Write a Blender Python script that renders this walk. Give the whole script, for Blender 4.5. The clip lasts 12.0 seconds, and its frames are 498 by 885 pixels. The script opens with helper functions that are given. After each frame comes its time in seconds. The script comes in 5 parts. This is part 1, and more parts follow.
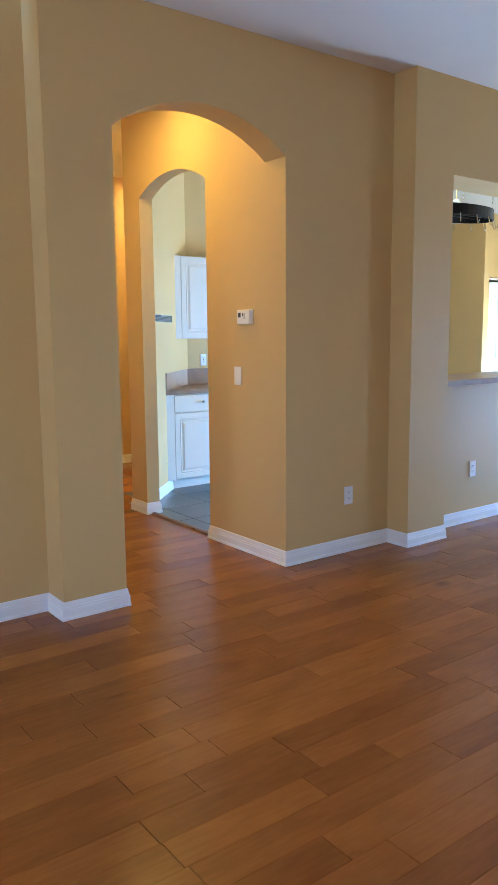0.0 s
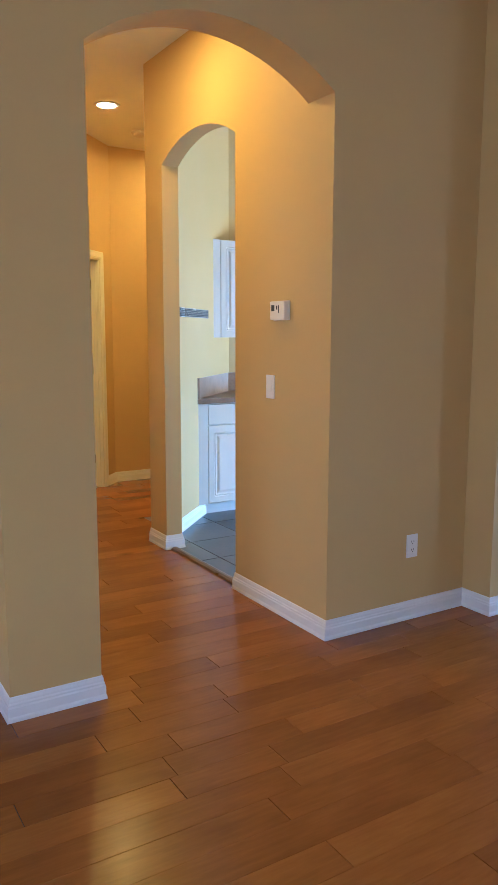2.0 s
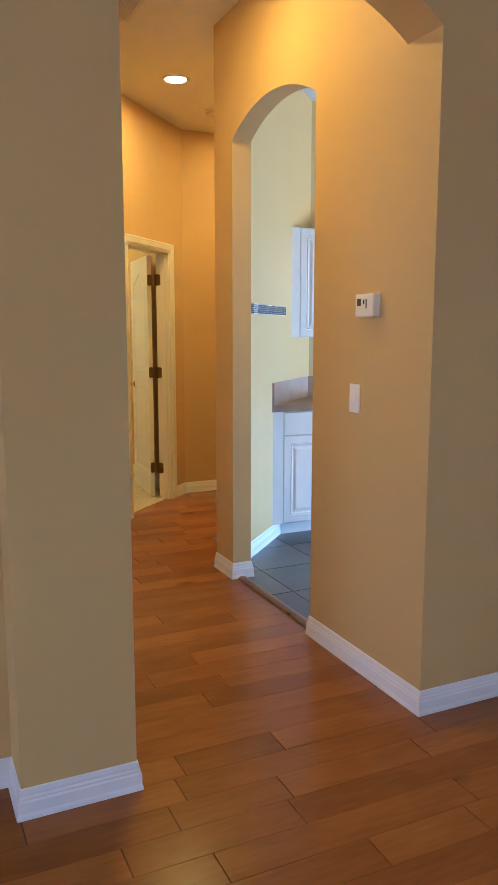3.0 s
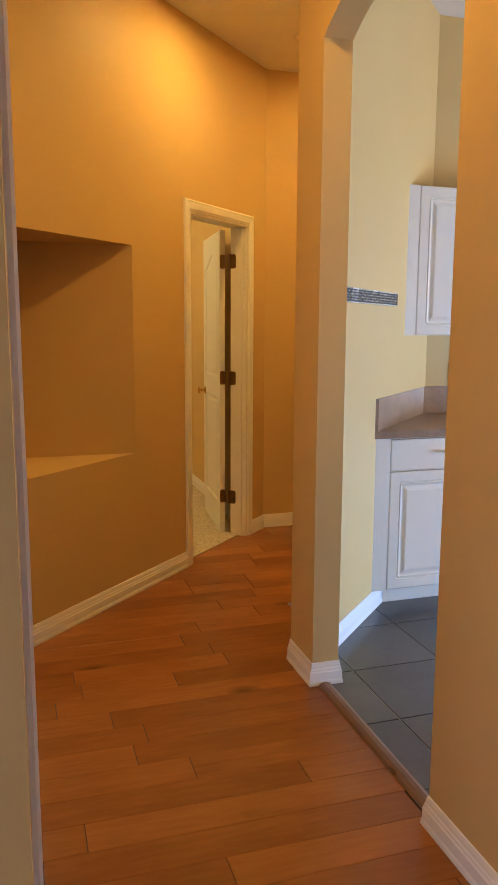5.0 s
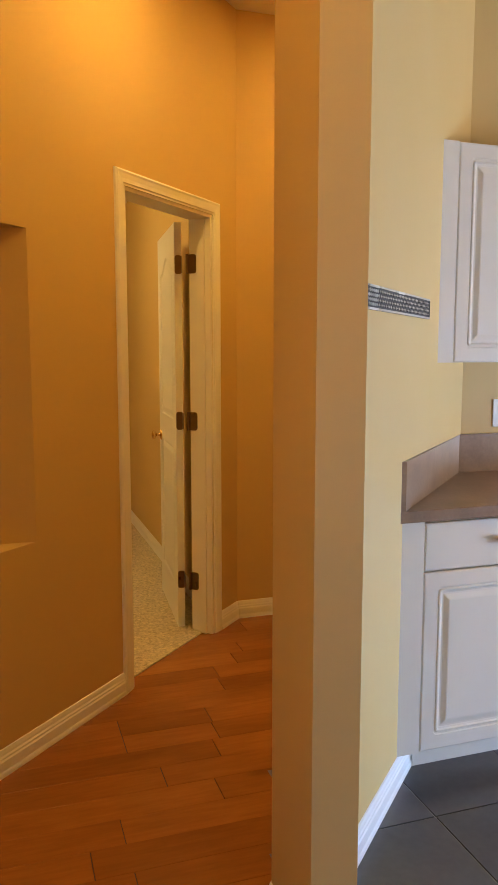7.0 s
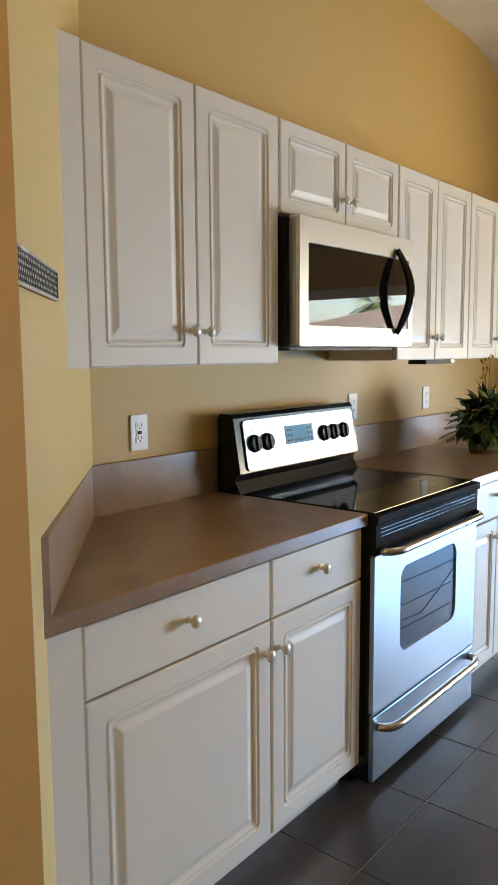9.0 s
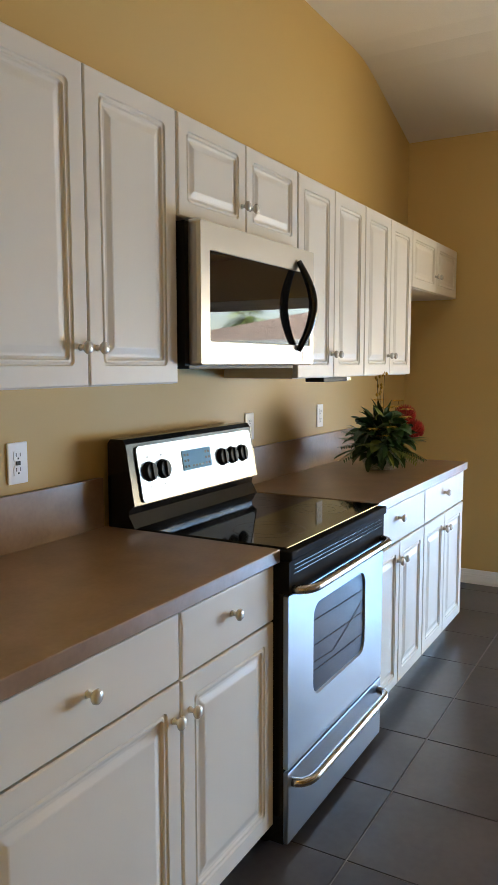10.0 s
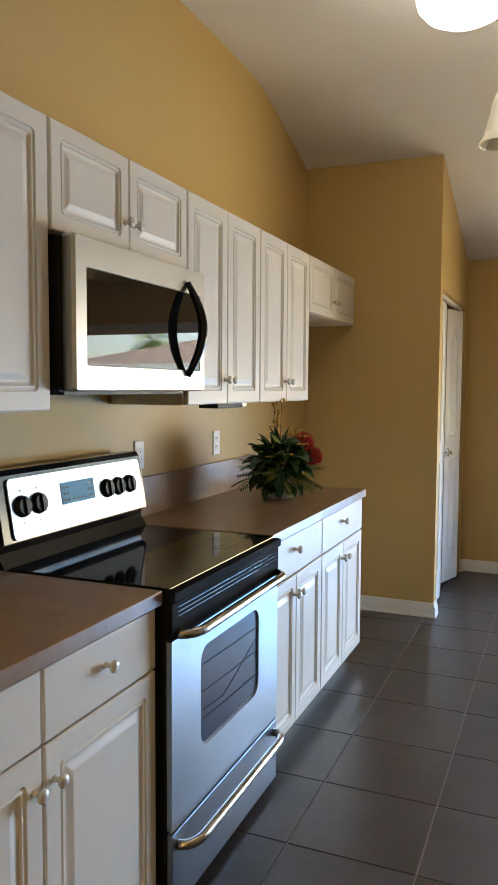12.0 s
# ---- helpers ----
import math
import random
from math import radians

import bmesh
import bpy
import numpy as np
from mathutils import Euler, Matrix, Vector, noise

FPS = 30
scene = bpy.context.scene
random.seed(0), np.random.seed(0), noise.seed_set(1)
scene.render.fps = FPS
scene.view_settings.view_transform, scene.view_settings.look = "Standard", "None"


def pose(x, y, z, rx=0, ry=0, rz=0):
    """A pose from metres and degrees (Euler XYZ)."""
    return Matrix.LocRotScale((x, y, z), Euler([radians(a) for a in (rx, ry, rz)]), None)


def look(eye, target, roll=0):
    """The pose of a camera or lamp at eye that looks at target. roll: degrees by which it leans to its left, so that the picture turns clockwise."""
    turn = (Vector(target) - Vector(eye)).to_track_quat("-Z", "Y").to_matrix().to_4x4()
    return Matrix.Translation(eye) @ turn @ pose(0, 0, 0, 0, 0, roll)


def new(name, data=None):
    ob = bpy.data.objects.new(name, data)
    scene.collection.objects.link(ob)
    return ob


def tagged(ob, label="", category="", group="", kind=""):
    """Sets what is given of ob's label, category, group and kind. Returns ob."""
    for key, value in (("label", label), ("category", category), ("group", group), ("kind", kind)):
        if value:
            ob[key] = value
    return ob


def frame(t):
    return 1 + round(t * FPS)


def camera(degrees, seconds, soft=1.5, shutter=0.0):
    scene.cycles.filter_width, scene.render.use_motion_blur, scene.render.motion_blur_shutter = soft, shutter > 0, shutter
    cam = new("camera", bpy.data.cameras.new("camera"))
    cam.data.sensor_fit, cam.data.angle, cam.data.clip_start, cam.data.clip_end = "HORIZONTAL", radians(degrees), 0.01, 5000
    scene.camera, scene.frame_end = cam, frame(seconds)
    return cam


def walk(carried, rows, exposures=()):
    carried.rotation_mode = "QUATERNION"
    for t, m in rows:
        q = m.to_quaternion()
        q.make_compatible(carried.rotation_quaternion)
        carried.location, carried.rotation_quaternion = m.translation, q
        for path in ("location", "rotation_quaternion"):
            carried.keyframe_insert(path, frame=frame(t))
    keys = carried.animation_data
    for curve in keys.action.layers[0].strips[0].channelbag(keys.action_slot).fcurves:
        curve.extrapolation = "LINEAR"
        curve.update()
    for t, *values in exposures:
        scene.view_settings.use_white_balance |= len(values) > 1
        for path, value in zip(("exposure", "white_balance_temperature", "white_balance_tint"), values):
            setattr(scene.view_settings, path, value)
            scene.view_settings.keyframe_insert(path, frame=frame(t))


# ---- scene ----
cam = camera(36.7, 12.0)
PATH = [
    (0, (0.052, -0.101, 1.4), (1.238, 1.484, 1.117), -0.5),
    (0.5, (0.226, 0.038, 1.434), (1.456, 1.594, 1.174), 0.1),
    (1, (0.425, 0.265, 1.434), (1.634, 1.837, 1.18), -0.7),
    (1.5, (0.653, 0.475, 1.415), (1.778, 2.105, 1.14), -0.5),
    (2, (0.858, 0.679, 1.403), (1.889, 2.368, 1.116), 0.1),
    (2.5, (1.009, 0.951, 1.421), (1.956, 2.689, 1.132), -0.4),
    (3, (1.206, 1.213, 1.411), (2.042, 3.007, 1.119), -0.0),
    (3.5, (1.368, 1.501, 1.42), (2.116, 3.332, 1.125), -0.0),
    (3.7, (1.405, 1.632, 1.402), (2.135, 3.473, 1.119), -0.0),
    (5.3, (1.896, 2.608, 1.42), (2.45, 4.505, 1.109), 0.1),
    (5.5, (1.945, 2.738, 1.413), (2.479, 4.642, 1.116), -0.1),
    (6, (2.09, 3.059, 1.404), (2.571, 4.98, 1.126), 0.1),
    (6.5, (2.199, 3.348, 1.405), (2.682, 5.27, 1.136), 0.5),
    (7, (2.291, 3.654, 1.405), (2.914, 5.54, 1.169), -0.0),
    (7.2, (2.331, 3.769, 1.377), (3.028, 5.63, 1.151), -0.1),
    (8.8, (2.596, 4.474, 1.397), (4.061, 5.816, 1.16), -0.9),
    (9, (2.659, 4.53, 1.407), (4.194, 5.789, 1.17), -0.4),
    (9.5, (2.764, 4.648, 1.409), (4.428, 5.734, 1.18), 0.3),
    (10, (2.811, 4.745, 1.427), (4.541, 5.728, 1.22), -0.1),
    (10.5, (2.829, 4.752, 1.435), (4.584, 5.694, 1.255), -0.5),
    (11, (2.841, 4.745, 1.434), (4.62, 5.645, 1.271), -0.5),
    (11.5, (2.866, 4.755, 1.429), (4.674, 5.596, 1.276), -0.2),
    (12, (2.97, 4.747, 1.435), (4.81, 5.516, 1.291), 0.3),
]
EXPOSURES = [(0, 3.85, 4480, 2), (1.5, 3.8, 4480, 4), (3.7, 3.53, 4650, 11), (5.5, 3.37, 5800, 18), (7, 3.3, 6000, 18), (9, 2.9, 6550, 10), (12, 2.64, 6450, 10)]
walk(cam, [(t, look(eye, target, roll)) for t, eye, target, roll in PATH], EXPOSURES)

# ---- world, sun, large lights ----
world = bpy.data.worlds.new("sky")
scene.world = world
world.use_nodes = True
wn = world.node_tree
sky = wn.nodes.new("ShaderNodeTexSky")
sky.sky_type = "NISHITA"
sky.sun_disc = False
sky.sun_elevation = radians(48)
sky.sun_rotation = radians(-20)
wn.links.new(sky.outputs[0], wn.nodes["Background"].inputs[0])
wn.nodes["Background"].inputs[1].default_value = 0.15


def lamp(name, kind, m, energy, color, size=0.1, size_y=None, angle=None, spread=None):
    data = bpy.data.lights.new(name, kind)
    data.energy, data.color = energy, color
    if kind == "AREA":
        data.shape = "RECTANGLE" if size_y else "DISK"
        data.size = size
        if size_y:
            data.size_y = size_y
        if spread:
            data.spread = radians(spread)
    if kind == "SUN":
        data.angle = radians(angle)
    if kind == "POINT":
        data.shadow_soft_size = size
    ob = new(name, data)
    ob.matrix_world = m
    return ob


# the sun stands behind the house, so no window gets it directly
lamp("sun", "SUN", look((-3, 9, 12), (0, 0, 0)), 5.0, (1, 0.94, 0.84), angle=0.5)
DAY = (0.95, 0.76, 0.84)
lamp("window_light", "AREA", look((-2.92, 0.6, 1.4), (0, 0.6, 1.4)), 4.2, DAY, 1.8, 1.5)
lamp("window_light", "AREA", look((8.98, -1.6, 1.3), (0, -1.6, 1.3)), 2.6, DAY, 1.3, 1.9)
# patio door: blue light from the sky comes down into the room, light from the sunlit ground goes up
lamp("window_light", "AREA", look((8.97, 3.40, 0.48), (4.5, 4.3, -0.7)), 14.5, (0.27, 0.56, 1.0), 2.4, 0.80, spread=115)
lamp("window_light", "AREA", look((8.97, 3.40, 1.12), (4.6, 4.4, 1.62)), 7.2, (1.0, 0.80, 0.47), 2.4, 0.42, spread=130)
WARM = (1.0, 0.55, 0.065)
CAN_1 = (2.995, 6.20)
CAN_2 = (2.34, 4.35)
# no light is known here; added unseen to brighten the hall's far end
CAN_ADDED = (4.20, 6.88)
for (cx, cy), e in ((CAN_1, 1.25), (CAN_2, 1.55), (CAN_ADDED, 1.3)):
    lamp("downlight_glow", "AREA", look((cx, cy, 3.042), (cx, cy, 0)), e, WARM, 0.13)

# ---- materials ----


def mat(name, color, rough=0.6, metal=0.0, vary=0.12, scale=6.0, fine=90.0, bump=0.08, spec=0.5, stretch=(1, 1, 1), island=0.0, obj=0.0, hue=None, coat=0.0, rvary=0.1, dist=0.004):
    """A surface with variation at two scales and fine relief."""
    m = bpy.data.materials.new(name)
    m.use_nodes = True
    n, l = m.node_tree.nodes, m.node_tree.links
    b = n["Principled BSDF"]
    tc = n.new("ShaderNodeTexCoord")
    mp = n.new("ShaderNodeMapping")
    mp.inputs["Scale"].default_value = stretch
    if obj:
        # each piece takes its own stretch of the pattern
        oi = n.new("ShaderNodeObjectInfo")
        off = n.new("ShaderNodeVectorMath")
        off.operation = "ADD"
        far = n.new("ShaderNodeMath")
        far.operation = "MULTIPLY"
        far.inputs[1].default_value = 40.0
        l.new(oi.outputs["Random"], far.inputs[0])
        l.new(tc.outputs["Object"], off.inputs[0])
        l.new(far.outputs[0], off.inputs[1])
        l.new(off.outputs[0], mp.inputs[0])
    else:
        l.new(tc.outputs["Object"], mp.inputs[0])
    big = n.new("ShaderNodeTexNoise")
    big.inputs["Scale"].default_value = scale
    big.inputs["Detail"].default_value = 5
    small = n.new("ShaderNodeTexNoise")
    small.inputs["Scale"].default_value = fine
    small.inputs["Detail"].default_value = 3
    l.new(mp.outputs[0], big.inputs["Vector"])
    l.new(mp.outputs[0], small.inputs["Vector"])
    mix = n.new("ShaderNodeMath")
    mix.operation = "MULTIPLY_ADD"
    l.new(small.outputs[0], mix.inputs[0])
    mix.inputs[1].default_value = 0.4
    l.new(big.outputs[0], mix.inputs[2])
    ramp = n.new("ShaderNodeMapRange")
    ramp.inputs["From Min"].default_value = 0.35
    ramp.inputs["From Max"].default_value = 1.05
    ramp.inputs["To Min"].default_value = 1 - vary
    ramp.inputs["To Max"].default_value = 1 + vary
    l.new(mix.outputs[0], ramp.inputs[0])
    value = ramp.outputs[0]
    if island or obj:
        info = n.new("ShaderNodeObjectInfo" if obj else "ShaderNodeNewGeometry")
        mr = n.new("ShaderNodeMapRange")
        mr.inputs["To Min"].default_value = 1 - (obj or island)
        mr.inputs["To Max"].default_value = 1 + (obj or island)
        l.new(info.outputs["Random" if obj else "Random Per Island"], mr.inputs[0])
        mul = n.new("ShaderNodeMath")
        mul.operation = "MULTIPLY"
        l.new(value, mul.inputs[0])
        l.new(mr.outputs[0], mul.inputs[1])
        value = mul.outputs[0]
    vm = n.new("ShaderNodeVectorMath")
    vm.operation = "SCALE"
    vm.inputs[0].default_value = color
    l.new(value, vm.inputs["Scale"])
    out = vm.outputs[0]
    if hue:
        mc = n.new("ShaderNodeMix")
        mc.data_type = "RGBA"
        mc.inputs["A"].default_value = (1, 1, 1, 1)
        mc.inputs["B"].default_value = (*hue, 1)
        l.new(big.outputs[0], mc.inputs["Factor"])
        mm = n.new("ShaderNodeVectorMath")
        mm.operation = "MULTIPLY"
        l.new(out, mm.inputs[0])
        l.new(mc.outputs["Result"], mm.inputs[1])
        out = mm.outputs[0]
    l.new(out, b.inputs["Base Color"])
    rr = n.new("ShaderNodeMapRange")
    rr.inputs["From Min"].default_value = 0.3
    rr.inputs["From Max"].default_value = 0.7
    rr.inputs["To Min"].default_value = max(rough - rvary, 0.02)
    rr.inputs["To Max"].default_value = min(rough + rvary, 1)
    l.new(big.outputs[0], rr.inputs[0])
    l.new(rr.outputs[0], b.inputs["Roughness"])
    b.inputs["Metallic"].default_value = metal
    b.inputs["Specular IOR Level"].default_value = spec
    b.inputs["Coat Weight"].default_value = coat
    b.inputs["Coat Roughness"].default_value = 0.12
    if bump:
        bp = n.new("ShaderNodeBump")
        bp.inputs["Strength"].default_value = bump
        bp.inputs["Distance"].default_value = dist
        l.new(small.outputs[0], bp.inputs["Height"])
        l.new(bp.outputs[0], b.inputs["Normal"])
    return m


def glow(name, color, strength):
    m = bpy.data.materials.new(name)
    m.use_nodes = True
    b = m.node_tree.nodes["Principled BSDF"]
    b.inputs["Base Color"].default_value = (0.85, 0.83, 0.78, 1)
    b.inputs["Emission Color"].default_value = (*color, 1)
    b.inputs["Emission Strength"].default_value = strength
    return m


def glass(name, color=(1, 1, 1), rough=0.0):
    m = bpy.data.materials.new(name)
    m.use_nodes = True
    b = m.node_tree.nodes["Principled BSDF"]
    b.inputs["Base Color"].default_value = (*color, 1)
    b.inputs["Transmission Weight"].default_value = 1
    b.inputs["Roughness"].default_value = rough
    b.inputs["IOR"].default_value = 1.45
    return m


def wood_floor(name, obj):
    """Hand-scraped maple boards: grain along the board, knots, cloudy stain, worn gloss."""
    m = bpy.data.materials.new(name)
    m.use_nodes = True
    n, l = m.node_tree.nodes, m.node_tree.links
    b = n["Principled BSDF"]
    tc = n.new("ShaderNodeTexCoord")
    info = n.new("ShaderNodeObjectInfo" if obj else "ShaderNodeNewGeometry")
    rnd = info.outputs["Random" if obj else "Random Per Island"]
    geo = n.new("ShaderNodeNewGeometry")
    shift = n.new("ShaderNodeVectorMath")
    shift.operation = "MULTIPLY_ADD"
    comb = n.new("ShaderNodeCombineXYZ")
    for i in range(3):
        l.new(rnd, comb.inputs[i])
    l.new(comb.outputs[0], shift.inputs[0])
    shift.inputs[1].default_value = (37, 91, 13)
    l.new(geo.outputs["Position"], shift.inputs[2])
    mp = n.new("ShaderNodeMapping")
    mp.inputs["Scale"].default_value = (1.0, 9.0, 1.0)
    l.new(shift.outputs[0], mp.inputs[0])
    grain = n.new("ShaderNodeTexNoise")
    grain.inputs["Scale"].default_value = 7
    grain.inputs["Detail"].default_value = 8
    grain.inputs["Roughness"].default_value = 0.62
    grain.inputs["Distortion"].default_value = 0.15
    l.new(mp.outputs[0], grain.inputs["Vector"])
    mp2 = n.new("ShaderNodeMapping")
    mp2.inputs["Scale"].default_value = (1.0, 2.2, 1.0)
    l.new(shift.outputs[0], mp2.inputs[0])
    cloud = n.new("ShaderNodeTexNoise")
    cloud.inputs["Scale"].default_value = 3.2
    cloud.inputs["Detail"].default_value = 4
    l.new(mp2.outputs[0], cloud.inputs["Vector"])
    ramp = n.new("ShaderNodeValToRGB")
    e = ramp.color_ramp.elements
    ramp.color_ramp.interpolation = "B_SPLINE"
    e[0].position, e[0].color = 0.20, (0.15, 0.044, 0.008, 1)
    e[1].position, e[1].color = 0.74, (0.45, 0.185, 0.030, 1)
    mid = ramp.color_ramp.elements.new(0.47)
    mid.color = (0.295, 0.104, 0.016, 1)
    add = n.new("ShaderNodeMath")
    add.operation = "MULTIPLY_ADD"
    l.new(grain.outputs[0], add.inputs[0])
    add.inputs[1].default_value = 0.24
    mulc = n.new("ShaderNodeMath")
    mulc.operation = "MULTIPLY"
    l.new(cloud.outputs[0], mulc.inputs[0])
    mulc.inputs[1].default_value = 0.27
    l.new(mulc.outputs[0], add.inputs[2])
    tone = n.new("ShaderNodeMapRange")
    tone.inputs["To Min"].default_value = 0.08
    tone.inputs["To Max"].default_value = 0.245
    l.new(rnd, tone.inputs[0])
    add2 = n.new("ShaderNodeMath")
    l.new(add.outputs[0], add2.inputs[0])
    l.new(tone.outputs[0], add2.inputs[1])
    l.new(add2.outputs[0], ramp.inputs[0])
    # knots
    vor = n.new("ShaderNodeTexVoronoi")
    vor.inputs["Scale"].default_value = 0.9
    mp3 = n.new("ShaderNodeMapping")
    mp3.inputs["Scale"].default_value = (1.0, 1.7, 0.0)
    l.new(shift.outputs[0], mp3.inputs[0])
    l.new(mp3.outputs[0], vor.inputs["Vector"])
    kn = n.new("ShaderNodeMapRange")
    kn.inputs["From Min"].default_value = 0.015
    kn.inputs["From Max"].default_value = 0.075
    kn.inputs["To Min"].default_value = 0.5
    kn.inputs["To Max"].default_value = 1
    l.new(vor.outputs["Distance"], kn.inputs[0])
    sc = n.new("ShaderNodeVectorMath")
    sc.operation = "SCALE"
    l.new(ramp.outputs[0], sc.inputs[0])
    l.new(kn.outputs[0], sc.inputs["Scale"])
    l.new(sc.outputs[0], b.inputs["Base Color"])
    rr = n.new("ShaderNodeMapRange")
    rr.inputs["To Min"].default_value = 0.245
    rr.inputs["To Max"].default_value = 0.265
    l.new(cloud.outputs[0], rr.inputs[0])
    l.new(rr.outputs[0], b.inputs["Roughness"])
    # scraped ripples across the board, fine grain
    mp4 = n.new("ShaderNodeMapping")
    mp4.inputs["Scale"].default_value = (26.0, 5.0, 1.0)
    l.new(shift.outputs[0], mp4.inputs[0])
    rip = n.new("ShaderNodeTexNoise")
    rip.inputs["Scale"].default_value = 1.0
    rip.inputs["Detail"].default_value = 1
    l.new(mp4.outputs[0], rip.inputs["Vector"])
    sm = n.new("ShaderNodeMath")
    sm.operation = "MULTIPLY_ADD"
    l.new(grain.outputs[0], sm.inputs[0])
    sm.inputs[1].default_value = 0.25
    l.new(rip.outputs[0], sm.inputs[2])
    bp = n.new("ShaderNodeBump")
    bp.inputs["Strength"].default_value = 0.2
    bp.inputs["Distance"].default_value = 0.0016
    l.new(sm.outputs[0], bp.inputs["Height"])
    l.new(bp.outputs[0], b.inputs["Normal"])
    b.inputs["Specular IOR Level"].default_value = 0.26
    b.inputs["Coat Weight"].default_value = 0.05
    b.inputs["Coat Roughness"].default_value = 0.18
    return m


PAINT = mat("tan_wall_paint", (0.59, 0.412, 0.156), 0.55, vary=0.035, scale=1.2, fine=260, bump=0.10, dist=0.0012, spec=0.35)
CEIL = mat("ceiling_paint", (0.76, 0.74, 0.71), 0.85, vary=0.03, scale=1.5, fine=120, bump=0.35, dist=0.002, spec=0.2)
TRIM = mat("white_trim_paint", (0.80, 0.79, 0.77), 0.34, vary=0.02, scale=2, fine=180, bump=0.03, rvary=0.02)
FOIL = mat("white_cabinet_foil", (0.76, 0.71, 0.625), 0.44, vary=0.02, scale=3, fine=240, bump=0.02, dist=0.001, rvary=0.02, spec=0.35)
KNOBS = mat("nickel_white_knob", (0.72, 0.68, 0.61), 0.28, metal=0.25, vary=0.05)
LAMINATE = mat("brown_laminate", (0.275, 0.175, 0.107), 0.31, vary=0.30, scale=9, fine=70, bump=0.03, hue=(0.97, 0.98, 1.05), dist=0.001, rvary=0.008)
MWSTEEL = mat("satin_steel", (0.50, 0.48, 0.45), 0.40, metal=1.0, vary=0.02, scale=1.2, fine=500, bump=0, rvary=0.012)
# blue of the daylight mirrored in the range is put into this colour
STEEL = mat("brushed_steel", (0.29, 0.345, 0.41), 0.33, metal=1.0, vary=0.012, scale=1.2, fine=500, bump=0, rvary=0.012)
HANDLE = mat("satin_steel_handle", (0.50, 0.46, 0.41), 0.24, metal=1.0, vary=0.06)
BLACK = mat("black_enamel", (0.010, 0.010, 0.011), 0.17, vary=0.1, bump=0.0, spec=0.4, rvary=0.03)
BLACKPLASTIC = mat("black_plastic", (0.012, 0.011, 0.011), 0.42, vary=0.1, bump=0.04, spec=0.12)
COOKGLASS = mat("black_ceramic_glass", (0.006, 0.006, 0.007), 0.05, vary=0.1, bump=0.0, rvary=0.01, spec=0.35)
RINGS = mat("grey_burner_print", (0.10, 0.10, 0.105), 0.10, vary=0.05, bump=0)
# blue reflection on the oven window is put into the base colour
OVENGLASS = mat("dark_oven_glass", (0.012, 0.034, 0.080), 0.10, vary=0.05, bump=0, rvary=0.005, spec=0.08)
RACK = mat("oven_rack_line", (0.004, 0.005, 0.008), 0.6, vary=0.05, bump=0, spec=0.05)
VENT = mat("matt_black_vent", (0.012, 0.012, 0.013), 0.75, vary=0.1, bump=0.04, spec=0.05)
MWGLASS = mat("microwave_glass", (0.008, 0.008, 0.009), 0.006, vary=0.02, bump=0, rvary=0.002, spec=1.0)
DISPLAY = mat("pale_blue_display", (0.27, 0.52, 0.72), 0.6, spec=0.08, vary=0.04, bump=0)
MARKS = mat("dark_grey_marks", (0.05, 0.06, 0.07), 0.5, vary=0.03, bump=0)
TILE = mat("charcoal_floor_tile", (0.056, 0.050, 0.051), 0.31, vary=0.65, scale=3.2, fine=38, bump=0.05, obj=0.10, hue=(0.95, 0.98, 1.05), dist=0.0015, rvary=0.01, spec=0.9)
GROUT = mat("grey_grout", (0.27, 0.26, 0.255), 0.8, vary=0.25, scale=6, fine=80, bump=0.2)
THRESH = mat("oak_threshold", (0.17, 0.09, 0.045), 0.36, vary=0.3, scale=6, fine=70, stretch=(6, 1, 6), bump=0.08)
CARPET = mat("beige_carpet", (0.58, 0.49, 0.35), 0.95, vary=0.55, scale=70, fine=150, bump=1.0, dist=0.012)
BRASS = mat("brass", (0.72, 0.48, 0.18), 0.22, metal=1.0, vary=0.06)
BRONZE = mat("tarnished_brass_hinge", (0.20, 0.13, 0.06), 0.35, metal=0.9, vary=0.15)
PLATE = mat("ivory_plastic", (0.80, 0.76, 0.68), 0.35, vary=0.02, bump=0.01)
PLATE_W = mat("white_plastic", (0.82, 0.81, 0.79), 0.35, vary=0.02, bump=0.01)
# dark plastic; also stands in for shade in slots and behind the grille
SLOT = mat("slot_shade_dark_plastic", (0.03, 0.028, 0.025), 0.6, vary=0.05, bump=0)
MOSAIC = mat("steel_mosaic", (0.52, 0.52, 0.50), 0.22, metal=0.85, vary=0.1, island=0.35)
MOSAICBACK = mat("dark_mosaic_joint", (0.035, 0.035, 0.035), 0.6, vary=0.1)
# tan paint with the pantry's shade put into the colour
DARKVOID = mat("pantry_shade_paint", (0.45, 0.36, 0.22), 0.7, vary=0.05)
WOOD_OBJ = wood_floor("maple_board", True)
WOOD_ISL = wood_floor("maple_boards_far", False)
SUBFLOOR = mat("dark_board_joint", (0.055, 0.022, 0.009), 0.7, vary=0.2)
LEAF = mat("dark_green_leaf", (0.040, 0.095, 0.026), 0.42, vary=0.35, scale=14, fine=60, island=0.45, bump=0.1)
LEAF2 = mat("yellow_green_leaf", (0.20, 0.24, 0.05), 0.42, vary=0.3, scale=20, island=0.35, bump=0.1)
STEM = mat("green_stem", (0.07, 0.08, 0.03), 0.6, vary=0.2)
RED = mat("red_petal", (0.46, 0.028, 0.022), 0.5, vary=0.25, scale=30, island=0.35, bump=0.05)
YELLOW = mat("yellow_petal", (0.62, 0.36, 0.03), 0.5, vary=0.2, scale=30, island=0.3, bump=0.05)
WICKER = mat("white_wicker", (0.70, 0.69, 0.66), 0.6, vary=0.12, island=0.12)
